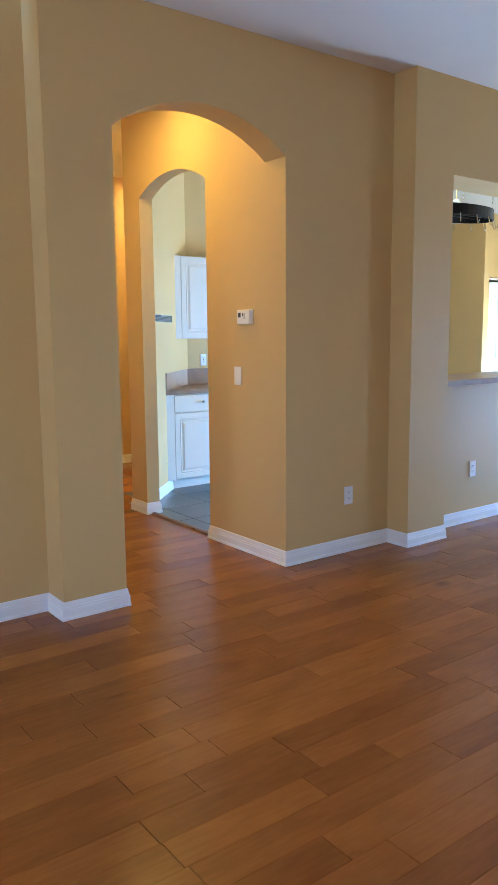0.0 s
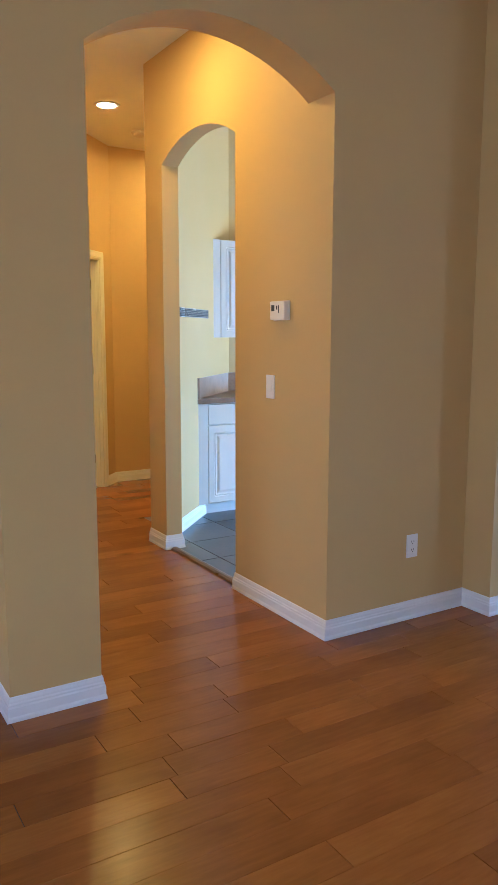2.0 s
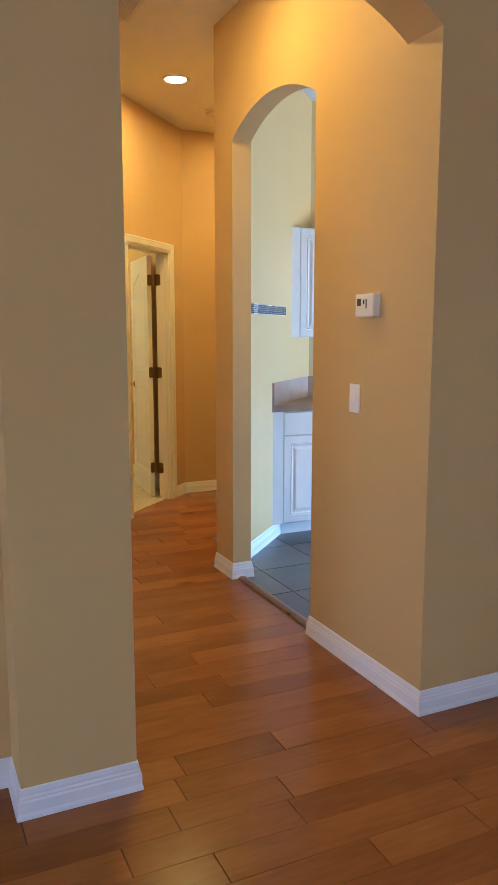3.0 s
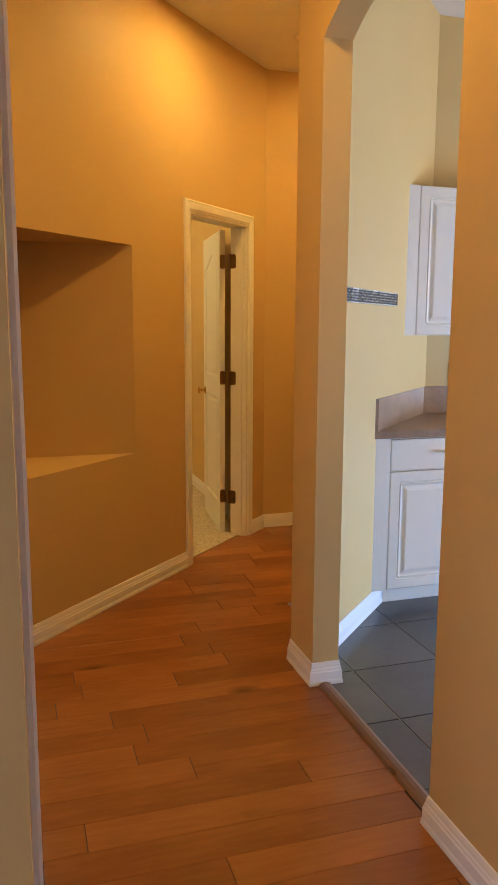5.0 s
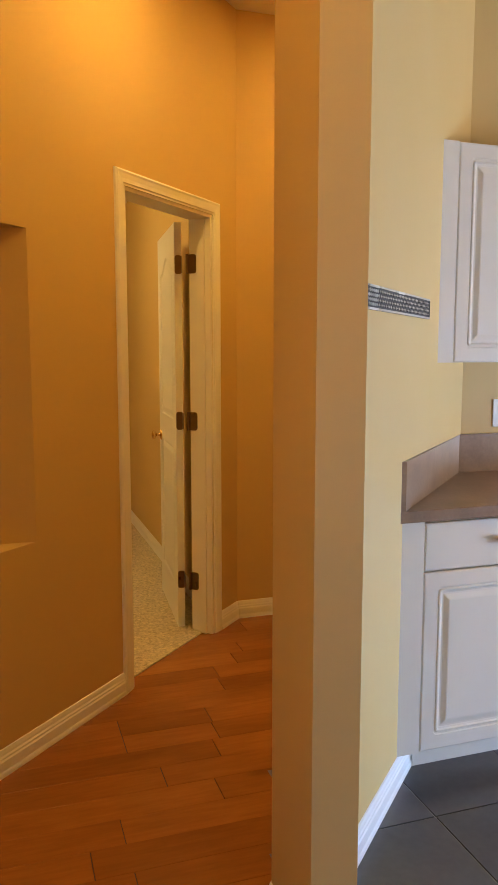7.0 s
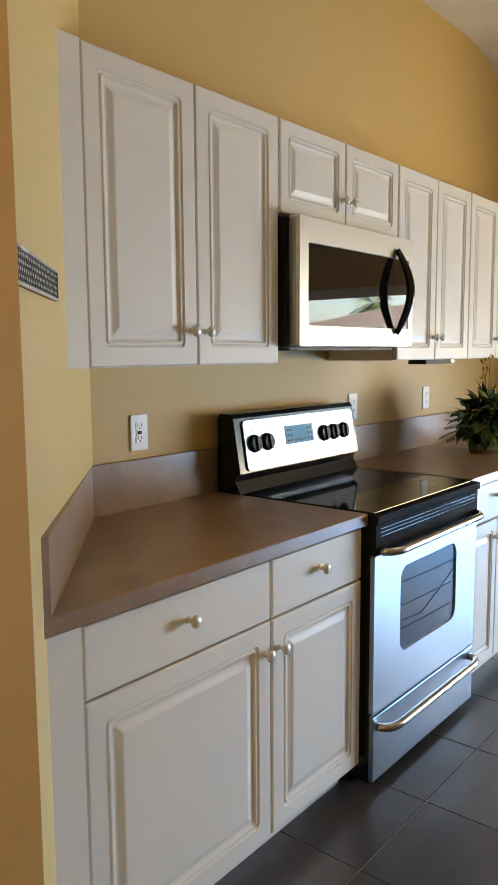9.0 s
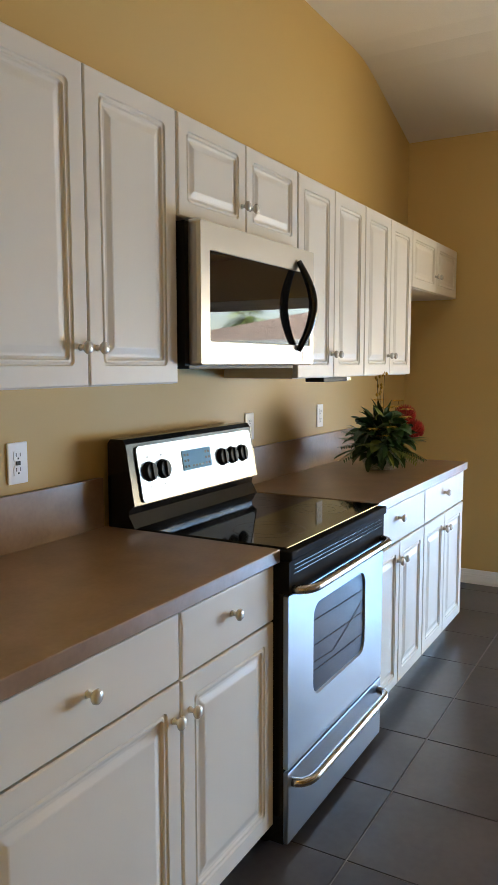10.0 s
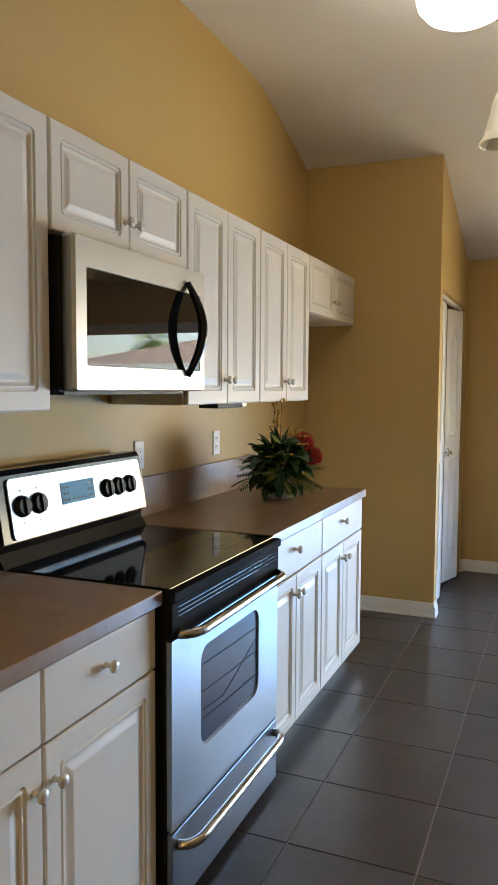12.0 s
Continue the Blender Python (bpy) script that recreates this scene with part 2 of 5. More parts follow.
IRON = mat("black_iron", (0.012, 0.012, 0.014), 0.45, metal=0.6, vary=0.2)
CHROME = mat("chrome_hook", (0.70, 0.70, 0.72), 0.15, metal=1.0, vary=0.05)
FROST = glow("frosted_dome_glass", (1.0, 0.95, 0.86), 0.9)
SHADE = mat("ribbed_cream_glass", (0.74, 0.69, 0.57), 0.28, vary=0.08)
BULB = glow("warm_bulb", (1.0, 0.72, 0.42), 3.5)
CLEAR = glass("window_glass")
ALU = mat("white_window_frame", (0.78, 0.78, 0.77), 0.4, vary=0.03)
GRASS = mat("lawn", (0.09, 0.12, 0.035), 0.9, vary=0.45, scale=2, fine=60, bump=0.6, dist=0.02)
ROOF = mat("pinkish_brown_shingle", (0.26, 0.195, 0.15), 0.85, vary=0.25, scale=3, fine=30, bump=0.3, dist=0.01)
STUCCO = mat("pale_stucco", (0.66, 0.63, 0.58), 0.85, vary=0.08, scale=2, fine=60, bump=0.3)
BARK = mat("palm_bark", (0.19, 0.14, 0.09), 0.9, vary=0.35, scale=10, bump=0.5, dist=0.01)
FROND = mat("palm_frond", (0.20, 0.26, 0.06), 0.55, vary=0.3, scale=8, island=0.35, bump=0.1)
CONCRETE = mat("pale_concrete", (0.52, 0.49, 0.44), 0.85, vary=0.15, scale=2, fine=50, bump=0.2)
SMOKE = mat("off_white_detector", (0.66, 0.60, 0.50), 0.5, vary=0.03)

# ---- building helpers ----


def part(name, bm, material, parent=None, label="", smooth=False, m=None):
    """Links a bmesh as one mesh object, under a thing or a part if one is given."""
    me = bpy.data.meshes.new(name)
    bmesh.ops.recalc_face_normals(bm, faces=bm.faces[:])
    bm.to_mesh(me)
    bm.free()
    for mm in (material if isinstance(material, (list, tuple)) else (material,)):
        me.materials.append(mm)
    if smooth:
        me.polygons.foreach_set("use_smooth", [True] * len(me.polygons))
    ob = new(name, me)
    if parent:
        ob.parent = parent
    if m is not None:
        ob.matrix_basis = m
    if label:
        ob["label"] = label
    return ob


def thing(name, m, label, category, group=""):
    ob = new(name)
    ob.empty_display_size = 0.1
    ob.matrix_world = m
    return tagged(ob, label, category, group)


def box(bm, x0, x1, y0, y1, z0, z1, bevel=0.0):
    made = bmesh.ops.create_cube(bm, size=1, matrix=Matrix.LocRotScale(((x0 + x1) / 2, (y0 + y1) / 2, (z0 + z1) / 2), None, (x1 - x0, y1 - y0, z1 - z0)))
    if bevel:
        edges = list({e for v in made["verts"] for e in v.link_edges})
        bmesh.ops.bevel(bm, geom=edges, offset=bevel, segments=2, profile=0.6, affect="EDGES")
    return bm


def boxed(*a, bevel=0.0):
    return box(bmesh.new(), *a, bevel=bevel)


def prism(bm, outline, lo, hi, put):
    """A solid from a closed 2D outline; put(u, v, w) gives the place."""
    a = [bm.verts.new(put(u, v, lo)) for u, v in outline]
    b = [bm.verts.new(put(u, v, hi)) for u, v in outline]
    fa, fb = bm.faces.new(a), bm.faces.new(b)
    for i in range(len(a)):
        j = (i + 1) % len(a)
        bm.faces.new((a[i], a[j], b[j], b[i]))
    fa.normal_update(), fb.normal_update()
    bmesh.ops.triangulate(bm, faces=[fa, fb], ngon_method="EAR_CLIP")
    return bm


def plan(bm, outline, z0, z1):
    return prism(bm, outline, z0, z1, lambda u, v, w: (u, v, w))


def arc(u0, u1, spring, rise, count=24):
    """Points of a flat arch from u0 to u1."""
    half = (u1 - u0) / 2
    r = (half * half + rise * rise) / (2 * rise)
    mid, zc = (u0 + u1) / 2, spring + rise - r
    a = math.asin(half / r)
    return [(mid + r * math.sin(-a + 2 * a * i / count), zc + r * math.cos(-a + 2 * a * i / count)) for i in range(count + 1)]


def tube(bm, points, radius, sides=10):
    """A round bar along a line of points."""
    pts = [Vector(p) for p in points]
    rings = []
    run = pts[-1] - pts[0]
    tall = run.length > 1e-6 and abs(run.normalized().z) > 0.75
    for i, p in enumerate(pts):
        d = (pts[min(i + 1, len(pts) - 1)] - pts[max(i - 1, 0)]).normalized()
        up = Vector((0.02, 1, 0.03)) if tall else Vector((0.02, 0.03, 1))
        s = d.cross(up).normalized()
        t = s.cross(d)
        r = radius[i] if isinstance(radius, (list, tuple)) else radius
        rings.append([bm.verts.new(p + r * (math.cos(2 * math.pi * k / sides) * s + math.sin(2 * math.pi * k / sides) * t)) for k in range(sides)])
    for a, b in zip(rings, rings[1:]):
        for k in range(sides):
            bm.faces.new((a[k], a[(k + 1) % sides], b[(k + 1) % sides], b[k]))
    bm.faces.new(rings[0]), bm.faces.new(rings[-1])
    return bm


def lathe(bm, profile, m=None, sides=24):
    """A turned body from (radius, height) pairs."""
    m = m or Matrix()
    rings = [[bm.verts.new(m @ Vector((r * math.cos(2 * math.pi * k / sides), r * math.sin(2 * math.pi * k / sides), z))) for k in range(sides)] for r, z in profile]
    for a, b in zip(rings, rings[1:]):
        for k in range(sides):
            bm.faces.new((a[k], a[(k + 1) % sides], b[(k + 1) % sides], b[k]))
    bm.faces.new(rings[0]), bm.faces.new(rings[-1])
    return bm


def inset(outline, d):
    """The outline moved inwards by d (outline runs anticlockwise)."""
    out = []
    n = len(outline)
    for i in range(n):
        p0, p1, p2 = (Vector(outline[k % n]) for k in (i - 1, i, i + 1))
        a, b = (p1 - p0).normalized(), (p2 - p1).normalized()
        na, nb = Vector((-a.y, a.x)), Vector((-b.y, b.x))
        k = na + nb
        k *= d / max(1 + na.dot(nb), 0.3)
        out.append(tuple(p1 + k))
    return out


BASE_PROFILE = [(0, 0), (0.017, 0), (0.0155, 0.012), (0.013, 0.02), (0.013, 0.052), (0.010, 0.058), (0.010, 0.064), (0.007, 0.070), (0.0065, 0.078), (0.004, 0.090), (0, 0.092)]


def skirting(line, profile=BASE_PROFILE, label="", smooth=False):
    """White baseboard along a line; the room lies on the line's right hand."""
    bm = bmesh.new()
    pts = [Vector(p) for p in line]
    rings = []
    for i, p in enumerate(pts):
        d0 = (p - pts[i - 1]).normalized() if i else (pts[1] - p).normalized()
        d1 = (pts[i + 1] - p).normalized() if i + 1 < len(pts) else d0
        n0, n1 = Vector((d0.y, -d0.x)), Vector((d1.y, -d1.x))
        k = (n0 + n1) / max(1 + n0.dot(n1), 0.3)
        rings.append([bm.verts.new((p.x + k.x * o, p.y + k.y * o, z + 0.001)) for o, z in profile])
    for a, b in zip(rings, rings[1:]):
        for k in range(len(profile) - 1):
            bm.faces.new((a[k], a[k + 1], b[k + 1], b[k]))
        bm.faces.new((a[-1], a[0], b[0], b[-1]))
    bm.faces.new(rings[0]), bm.faces.new(rings[-1])
    return tagged(part("baseboard", bm, TRIM), label or "white moulded wooden baseboard along the wall", "baseboard", kind="structure")


# ---- the large structure ----
AY, AB = 3.32, 3.51            # arch wall, front and back
XL, XR = 1.803, 2.888          # passage walls
KX = 2.999                     # kitchen side of the passage wall
PY = 5.035                     # near end of the pillar
BACK = 6.326                   # kitchen back wall
BOT, TOP = -0.02, 3.3
LIV_C, HALL_C, KIT_C = 3.01, 3.068, 3.10
EAST = 9.05


def wall(name, bm, label, material=None):
    return tagged(part(name, bm, material or PAINT), label, "wall", kind="structure")


bm = bmesh.new()
arch = arc(XL, XR, 2.402, 0.19)
outline = [(1.455, BOT), (XL, BOT)] + arch + [(XR, BOT), (3.78, BOT), (3.78, TOP), (1.455, TOP)]
prism(bm, outline, AY, AB, lambda u, v, w: (u, w, v))
wall("wall_arch", bm, "tan painted wall with a wide arched opening")
wall("wall_pilaster", boxed(3.776, 4.147, 3.138, AB, BOT, TOP), "tan painted square pilaster standing out from the wall")
bm = bmesh.new()
box(bm, 4.147, 7.05, AY, AB - 0.04, BOT, 1.045)
wall("wall_bar", bm, "tan painted half wall under the bar ledge")
wall("wall_bar_pier", boxed(6.9, 7.05, AY, AB - 0.04, 1.045, 2.415), "tan painted pier beside the pass-through")
wall("wall_bar_header", boxed(4.147, EAST, 3.138, AB - 0.04, 2.415, TOP), "tan painted header above the pass-through to the kitchen")
wall("wall_living_back", boxed(-3.0, 1.455, AB, AB + 0.12, BOT, TOP), "tan painted living room wall set back beside the arch")

bm = bmesh.new()
karch = arc(4.145, PY, 2.42, 0.12)
outline = [(AB, BOT), (4.145, BOT)] + karch + [(PY, TOP), (AB, TOP)]
prism(bm, outline, XR, KX, lambda u, v, w: (w, u, v))
wall("wall_passage", bm, "tan painted passage wall with an arched opening to the kitchen")
bm = plan(bmesh.new(), [(XR, PY), (KX, PY), (KX, KX + 2.225), (4.101, BACK), (3.932, BACK), (XR, XR + 2.394)], BOT, TOP)
wall("wall_pillar", bm, "tan painted pillar end of the diagonal kitchen wall")
wall("wall_kitchen_back", boxed(3.80, EAST + 0.12, BACK, BACK + 0.114, BOT, TOP), "golden tan painted kitchen wall behind the cabinets")
wall("wall_kitchen_end", boxed(7.70, 7.80, 5.46, BACK, BOT, TOP), "tan painted wall at the end of the kitchen run")
bm = bmesh.new()
box(bm, 7.80, EAST, 5.46, 5.56, 2.055, TOP)
box(bm, 8.98, EAST, 5.46, 5.56, BOT, 2.055)
wall("wall_pantry", bm, "tan painted wall with the pantry opening")
bm = bmesh.new()
SL0, SL1 = 1.0, 4.62
for y0, y1, z0, z1 in ((SL1, BACK, BOT, TOP), (SL0, SL1, 2.03, TOP), (-0.9, SL0, BOT, TOP), (-2.3, -0.9, BOT, 0.3), (-2.3, -0.9, 2.2, TOP), (-3.62, -2.3, BOT, TOP)):
    box(bm, EAST, EAST + 0.14, y0, y1, z0, z1)
wall("wall_east", bm, "tan painted outer wall with a patio door and a window")
bm = boxed(-3.12, EAST + 0.14, -3.62, -3.5, BOT, TOP)
wall("wall_south", bm, "plain tan painted living room wall")
bm = bmesh.new()
for y0, y1, z0, z1 in ((-3.5, -0.4, BOT, TOP), (-0.4, 1.6, BOT, 0.6), (-0.4, 1.6, 2.2, TOP), (1.6, AB + 0.12, BOT, TOP)):
    box(bm, -3.12, -3.0, y0, y1, z0, z1)
wall("wall_west", bm, "tan painted outer wall with a window")

# passage left wall with a door opening, niche wall, hall
D20, D21 = 3.74, 4.535
bm = bmesh.new()
box(bm, 1.683, XL, AB, D20, BOT, TOP)
box(bm, 1.683, XL, D20, D21, 2.04, TOP)
box(bm, 1.683, XL, D21, 6.305, BOT, TOP)
wall("wall_passage_left", bm, "tan painted passage wall beside a closed door")
DC = 3.91                       # the diagonal wall runs along y = x + DC
NX = 2.39                       # niche's far edge
R2 = math.sqrt(0.5)
O = Vector((XL, XL + DC))


def dg(s, n=0.0):
    """Place in plan, s along the diagonal hall wall and n into it."""
    return (O.x + (s - n) * R2, O.y + (s + n) * R2)


S_N = (NX - XL) / R2
S0, S1 = 1.372, 2.076           # door opening
S2 = 2.325
bm = bmesh.new()
tri = [(XL, XL + DC), (NX, NX + DC), (XL, NX + DC)]
plan(bm, tri, BOT, 0.757)
plan(bm, tri, 1.816, TOP)
plan(bm, [(NX, NX + DC), dg(S0), dg(S0, 0.12), (NX - 0.02, NX + DC + 0.12), (1.683, NX + DC + 0.12), (1.683, NX + DC)], BOT, TOP)
plan(bm, [dg(S0), dg(S1), dg(S1, 0.12), dg(S0, 0.12)], 2.055, TOP)
plan(bm, [dg(S1), dg(S2), (dg(S2)[0], dg(S2)[1] + 0.14), (3.30, dg(S2)[1] + 0.14), (3.30, 7.40), dg(S1, 0.12)], BOT, TOP)
wall("wall_niche", bm, "golden tan diagonal hall wall with a deep wall niche")
HY = dg(S2)[1]
wall("wall_hall_end", boxed(dg(S2)[0], 5.6, HY, HY + 0.12, BOT, TOP), "golden tan hall wall past the bedroom door")
wall("wall_hall_far", boxed(5.5, 5.62, BACK + 0.114, HY, BOT, TOP), "golden tan wall at the end of the hall")
bm = bmesh.new()
box(bm, 3.30, 3.42, HY + 0.14, 10.6, BOT, 2.7)
box(bm, 0.3, 3.42, 10.6, 10.7, BOT, 2.7)
box(bm, 0.18, 0.3, 6.4, 10.7, BOT, 2.7)
box(bm, 0.18, 1.69, 6.305, 6.425, BOT, 2.7)
wall("wall_bedroom", bm, "tan painted bedroom wall seen through the open door")


def slab(name, bm, label, material, category):
    return tagged(part(name, bm, material), label, category, kind="structure")


slab("ceiling", boxed(-3.0, EAST, -3.5, AY + 0.1, LIV_C, LIV_C + 0.2), "flat white textured living room ceiling", CEIL, "ceiling")
bm = plan(bmesh.new(), [(1.70, AB - 0.01), (XR + 0.05, AB - 0.01), (XR + 0.05, XR + 2.394), (3.98, BACK + 0.07), (5.55, BACK + 0.07), (5.55, HY + 0.05), (1.70, HY + 0.05)], HALL_C, HALL_C + 0.2)
slab("ceiling_hall", bm, "flat white hall ceiling", CEIL, "ceiling")
bm = bmesh.new()
sl = [(2.95, KIT_C)]
drop = 0.31
sl += [(6.70, KIT_C), (6.86, KIT_C - 0.008), (7.02, KIT_C - 0.042), (EAST + 0.05, KIT_C - 0.042 - drop * (EAST + 0.05 - 7.02))]
prism(bm, sl + [(EAST + 0.05, 3.4), (2.95, 3.4)], AB - 0.05, BACK + 0.02, lambda u, v, w: (u, w, v))
slab("ceiling_kitchen", bm, "white kitchen ceiling that slopes down past the cabinets", CEIL, "ceiling")
slab("ceiling_bedroom", plan(bmesh.new(), [(0.2, 6.35), (1.69, 6.35), (1.69, 6.42), dg(S_N, 0.10), dg(S1 + 0.02, 0.10), (3.31, 7.42), (3.31, 10.7), (0.2, 10.7)], 2.6, 2.75), "white bedroom ceiling", CEIL, "ceiling")

# ---- baseboards ----
skirting([(-3.0, AB), (1.455, AB), (1.455, AY), (XL, AY), (XL, D20 - 0.065)], label="white moulded baseboard round the foot of the arch")
skirting([(XL, D21 + 0.065), (XL, XL + DC), dg(S0 - 0.06)], label="white moulded baseboard below the wall niche")
skirting([dg(S1 + 0.06), dg(S2), (5.5, HY)], label="white moulded baseboard past the bedroom door")
skirting([(KX, 4.145), (XR, 4.145), (XR, AY), (3.776, AY), (3.776, 3.138), (4.147, 3.138), (4.147, AY), (7.05, AY)], label="white moulded baseboard round the arch and the pilaster")
skirting([(5.5, BACK + 0.114), (4.05, BACK + 0.114), (XR, XR + 2.394), (XR, PY), (KX, PY), (KX, KX + 2.225), (3.60, 5.825)], label="white moulded baseboard round the pillar foot")
skirting([(6.83, BACK), (7.70, BACK), (7.70, 5.46), (7.80, 5.46)], label="white moulded baseboard at the end of the kitchen run")
skirting([(8.98, 5.46), (EAST, 5.46), (EAST, SL1 + 0.06)], label="white moulded baseboard beside the pantry")
skirting([(3.30, 10.6), (3.30, HY + 0.16)], label="white baseboard in the bedroom")

# ---- doors ----
CASE = [(0, 0), (0.060, 0), (0.060, 0.010), (0.052, 0.016), (0.044, 0.013), (0.026, 0.011), (0.012, 0.011), (0.008, 0.007), (0, 0.007)]


def casing(width, height, parent, m, name="casing"):
    """Moulded frame round an opening: local x along the wall, -y out of it."""
    bm = bmesh.new()
    path = [(0, 0), (0, height), (width, height), (width, 0)]
    rings = []
    for i, (x, z) in enumerate(path):
        kx = -1 if i < 2 else 1
        kz = 0 if i in (0, 3) else 1
        rings.append([bm.verts.new((x + kx * o, -d, z + kz * o)) for o, d in CASE])
    for a, b in zip(rings, rings[1:]):
        for k in range(len(CASE)):
            bm.faces.new((a[k], a[(k + 1) % len(CASE)], b[(k + 1) % len(CASE)], b[k]))
    bm.faces.new(rings[0]), bm.faces.new(rings[-1])
    return part(name, bm, TRIM, parent, "white moulded door casing", m=m)


def panel_face(bm, outline, put, specs):
    """Nested outlines that step in and down, closed by a flat panel."""
    prev = None
    for d, depth in specs:
        ring = [bm.verts.new(put(u, v, depth)) for u, v in (inset(outline, d) if d else outline)]
        if prev:
            for i in range(len(ring)):
                j = (i + 1) % len(ring)
                bm.faces.new((prev[i], prev[j], ring[j], ring[i]))
        prev = ring
    bm.faces.new(prev)


def rounded(x0, x1, z0, z1, r, n=6):
    pts = []
    for cx, cz, a0 in ((x1 - r, z0 + r, -90), (x1 - r, z1 - r, 0), (x0 + r, z1 - r, 90), (x0 + r, z0 + r, 180)):
        pts += [(cx + r * math.cos(radians(a0 + 90 * i / n)), cz + r * math.sin(radians(a0 + 90 * i / n))) for i in range(n + 1)]
    return pts


def rect(x0, x1, z0, z1):
    return [(x0, z0), (x1, z0), (x1, z1), (x0, z1)]


def arched(x0, x1, z0, z1, rise):
    """A panel outline with a raised, pointed arch at its head."""
    n = 10
    top = []
    for i in range(n + 1):
        f = i / n
        k = 0.5 - 0.5 * math.cos(2 * math.pi * f)
        top.append((x1 + (x0 - x1) * f, z1 - rise + rise * k ** 1.4))
    return [(x0, z0), (x1, z0)] + top


LEAF_SPECS = [(0, 0), (0.006, 0.006), (0.016, 0.008), (0.040, 0.002)]


def leaf_mesh(w, h, t=0.035, face_sides=(1,)):
    """A moulded door leaf with an arched upper and a square lower panel; local x along it, z up, front at y = 0."""
    bm = bmesh.new()
    st = 0.095 if w > 0.55 else 0.062
    z_mid, z_lock = 0.92, 1.06
    panels = [arched(st, w - st, z_lock, h - 0.13, 0.075), rect(st, w - st, 0.20, z_mid)]
    for side in (0, 1):
        y0 = t if side else 0.0
        sgn = -1 if side else 1
        put = lambda u, v, d: (u, y0 + sgn * d, v)
        for p in panels:
            panel_face(bm, p, put, LEAF_SPECS)
        # stiles and rails round the panels
        def quad(a, b, c, d):
            bm.faces.new([bm.verts.new(put(u, v, 0)) for u, v in (a, b, c, d)])
        quad((0, 0), (st, 0), (st, h), (0, h))
        quad((w - st, 0), (w, 0), (w, h), (w - st, h))
        quad((st, 0), (w - st, 0), (w - st, 0.20), (st, 0.20))
        quad((st, z_mid), (w - st, z_mid), (w - st, z_lock), (st, z_lock))
        top = panels[0][2:]
        for (u0, v0), (u1, v1) in zip(top, top[1:]):
            quad((u0, v0), (u0, h), (u1, h), (u1, v1))
    for a, b in (((0, 0), (w, 0)), ((w, 0), (w, h)), ((w, h), (0, h)), ((0, h), (0, 0))):
        bm.faces.new([bm.verts.new(p) for p in ((a[0], 0, a[1]), (b[0], 0, b[1]), (b[0], t, b[1]), (a[0], t, a[1]))])
    bmesh.ops.remove_doubles(bm, verts=bm.verts[:], dist=0.0004)
    return bm


def knob_bm(r=0.026, reach=0.055):
    return lathe(bmesh.new(), [(0.030, 0), (0.030, 0.004), (0.022, 0.007), (0.010, 0.010), (0.009, reach * 0.5), (r * 0.75, reach * 0.62), (r, reach * 0.8), (r * 0.92, reach * 0.95), (r * 0.5, reach), (0.001, reach)], sides=20)


# bedroom door, standing open into the room
W_OP = S1 - S0
m_diag = Matrix.Translation((*dg(S0), 0)) @ pose(0, 0, 0, 0, 0, 45)
door = thing("door_1", m_diag, "white moulded bedroom door standing wide open in its casing", "door")
door["kind"] = "structure"
casing(W_OP, 2.055, door, Matrix())
bm = bmesh.new()
box(bm, 0.0, 0.016, 0.001, 0.118, 0, 2.04)
box(bm, W_OP - 0.016, W_OP, 0.001, 0.118, 0, 2.04)
box(bm, 0.0, W_OP, 0.001, 0.118, 2.04, 2.055)
box(bm, 0.016, 0.026, 0.03, 0.07, 0, 2.03)
box(bm, W_OP - 0.026, W_OP - 0.016, 0.03, 0.07, 0, 2.03)
part("jamb", bm, TRIM, door)
hinge = Vector((W_OP - 0.018, 0.124, 0.012))
LEAFW = W_OP - 0.05
m_leaf = Matrix.Translation(hinge + Vector((-0.024, 0.030, 0))) @ pose(0, 0, 0, 0, 0, 40.5) @ Matrix.Translation((0.030, -0.012, 0))
leaf = part("door_leaf", leaf_mesh(LEAFW, 2.02), TRIM, door, "white moulded door leaf with an arched panel", m=m_leaf)
for y0, sgn in ((0, 1), (0.035, -1)):
    part("door_knob", knob_bm(), BRASS, leaf, "polished brass knob", smooth=True, m=Matrix.Translation((LEAFW - 0.065, y0, 0.93)) @ pose(0, 0, 0, 90 if sgn > 0 else -90))
for z in (0.25, 1.06, 1.82):
    # a plate on the jamb, a plate on the leaf's edge, and the knuckle between them
    bm = bmesh.new()
    tube(bm, [(-0.008, 0.0, z - 0.046), (-0.008, 0.0, z + 0.046)], 0.0075, 10)
    prism(bm, rounded(-0.046, 0.0, z - 0.045, z + 0.045, 0.012, 4), -0.0035, 0.0005, lambda u, v, w: (w, u, v))
    rest = len(bm.verts)
    prism(bm, rounded(0.0, 0.034, z - 0.045, z + 0.045, 0.012, 4), -0.003, 0.0, lambda u, v, w: (w, u, v))
    box(bm, -0.026, 0.0, 0.0, 0.003, z - 0.040, z + 0.040)
    bm.verts.ensure_lookup_table()
    bmesh.ops.transform(bm, matrix=Matrix.Translation(-hinge) @ m_leaf, verts=bm.verts[rest:])
    part("hinge", bm, BRONZE, door, "dark tarnished hinge", m=Matrix.Translation(hinge))

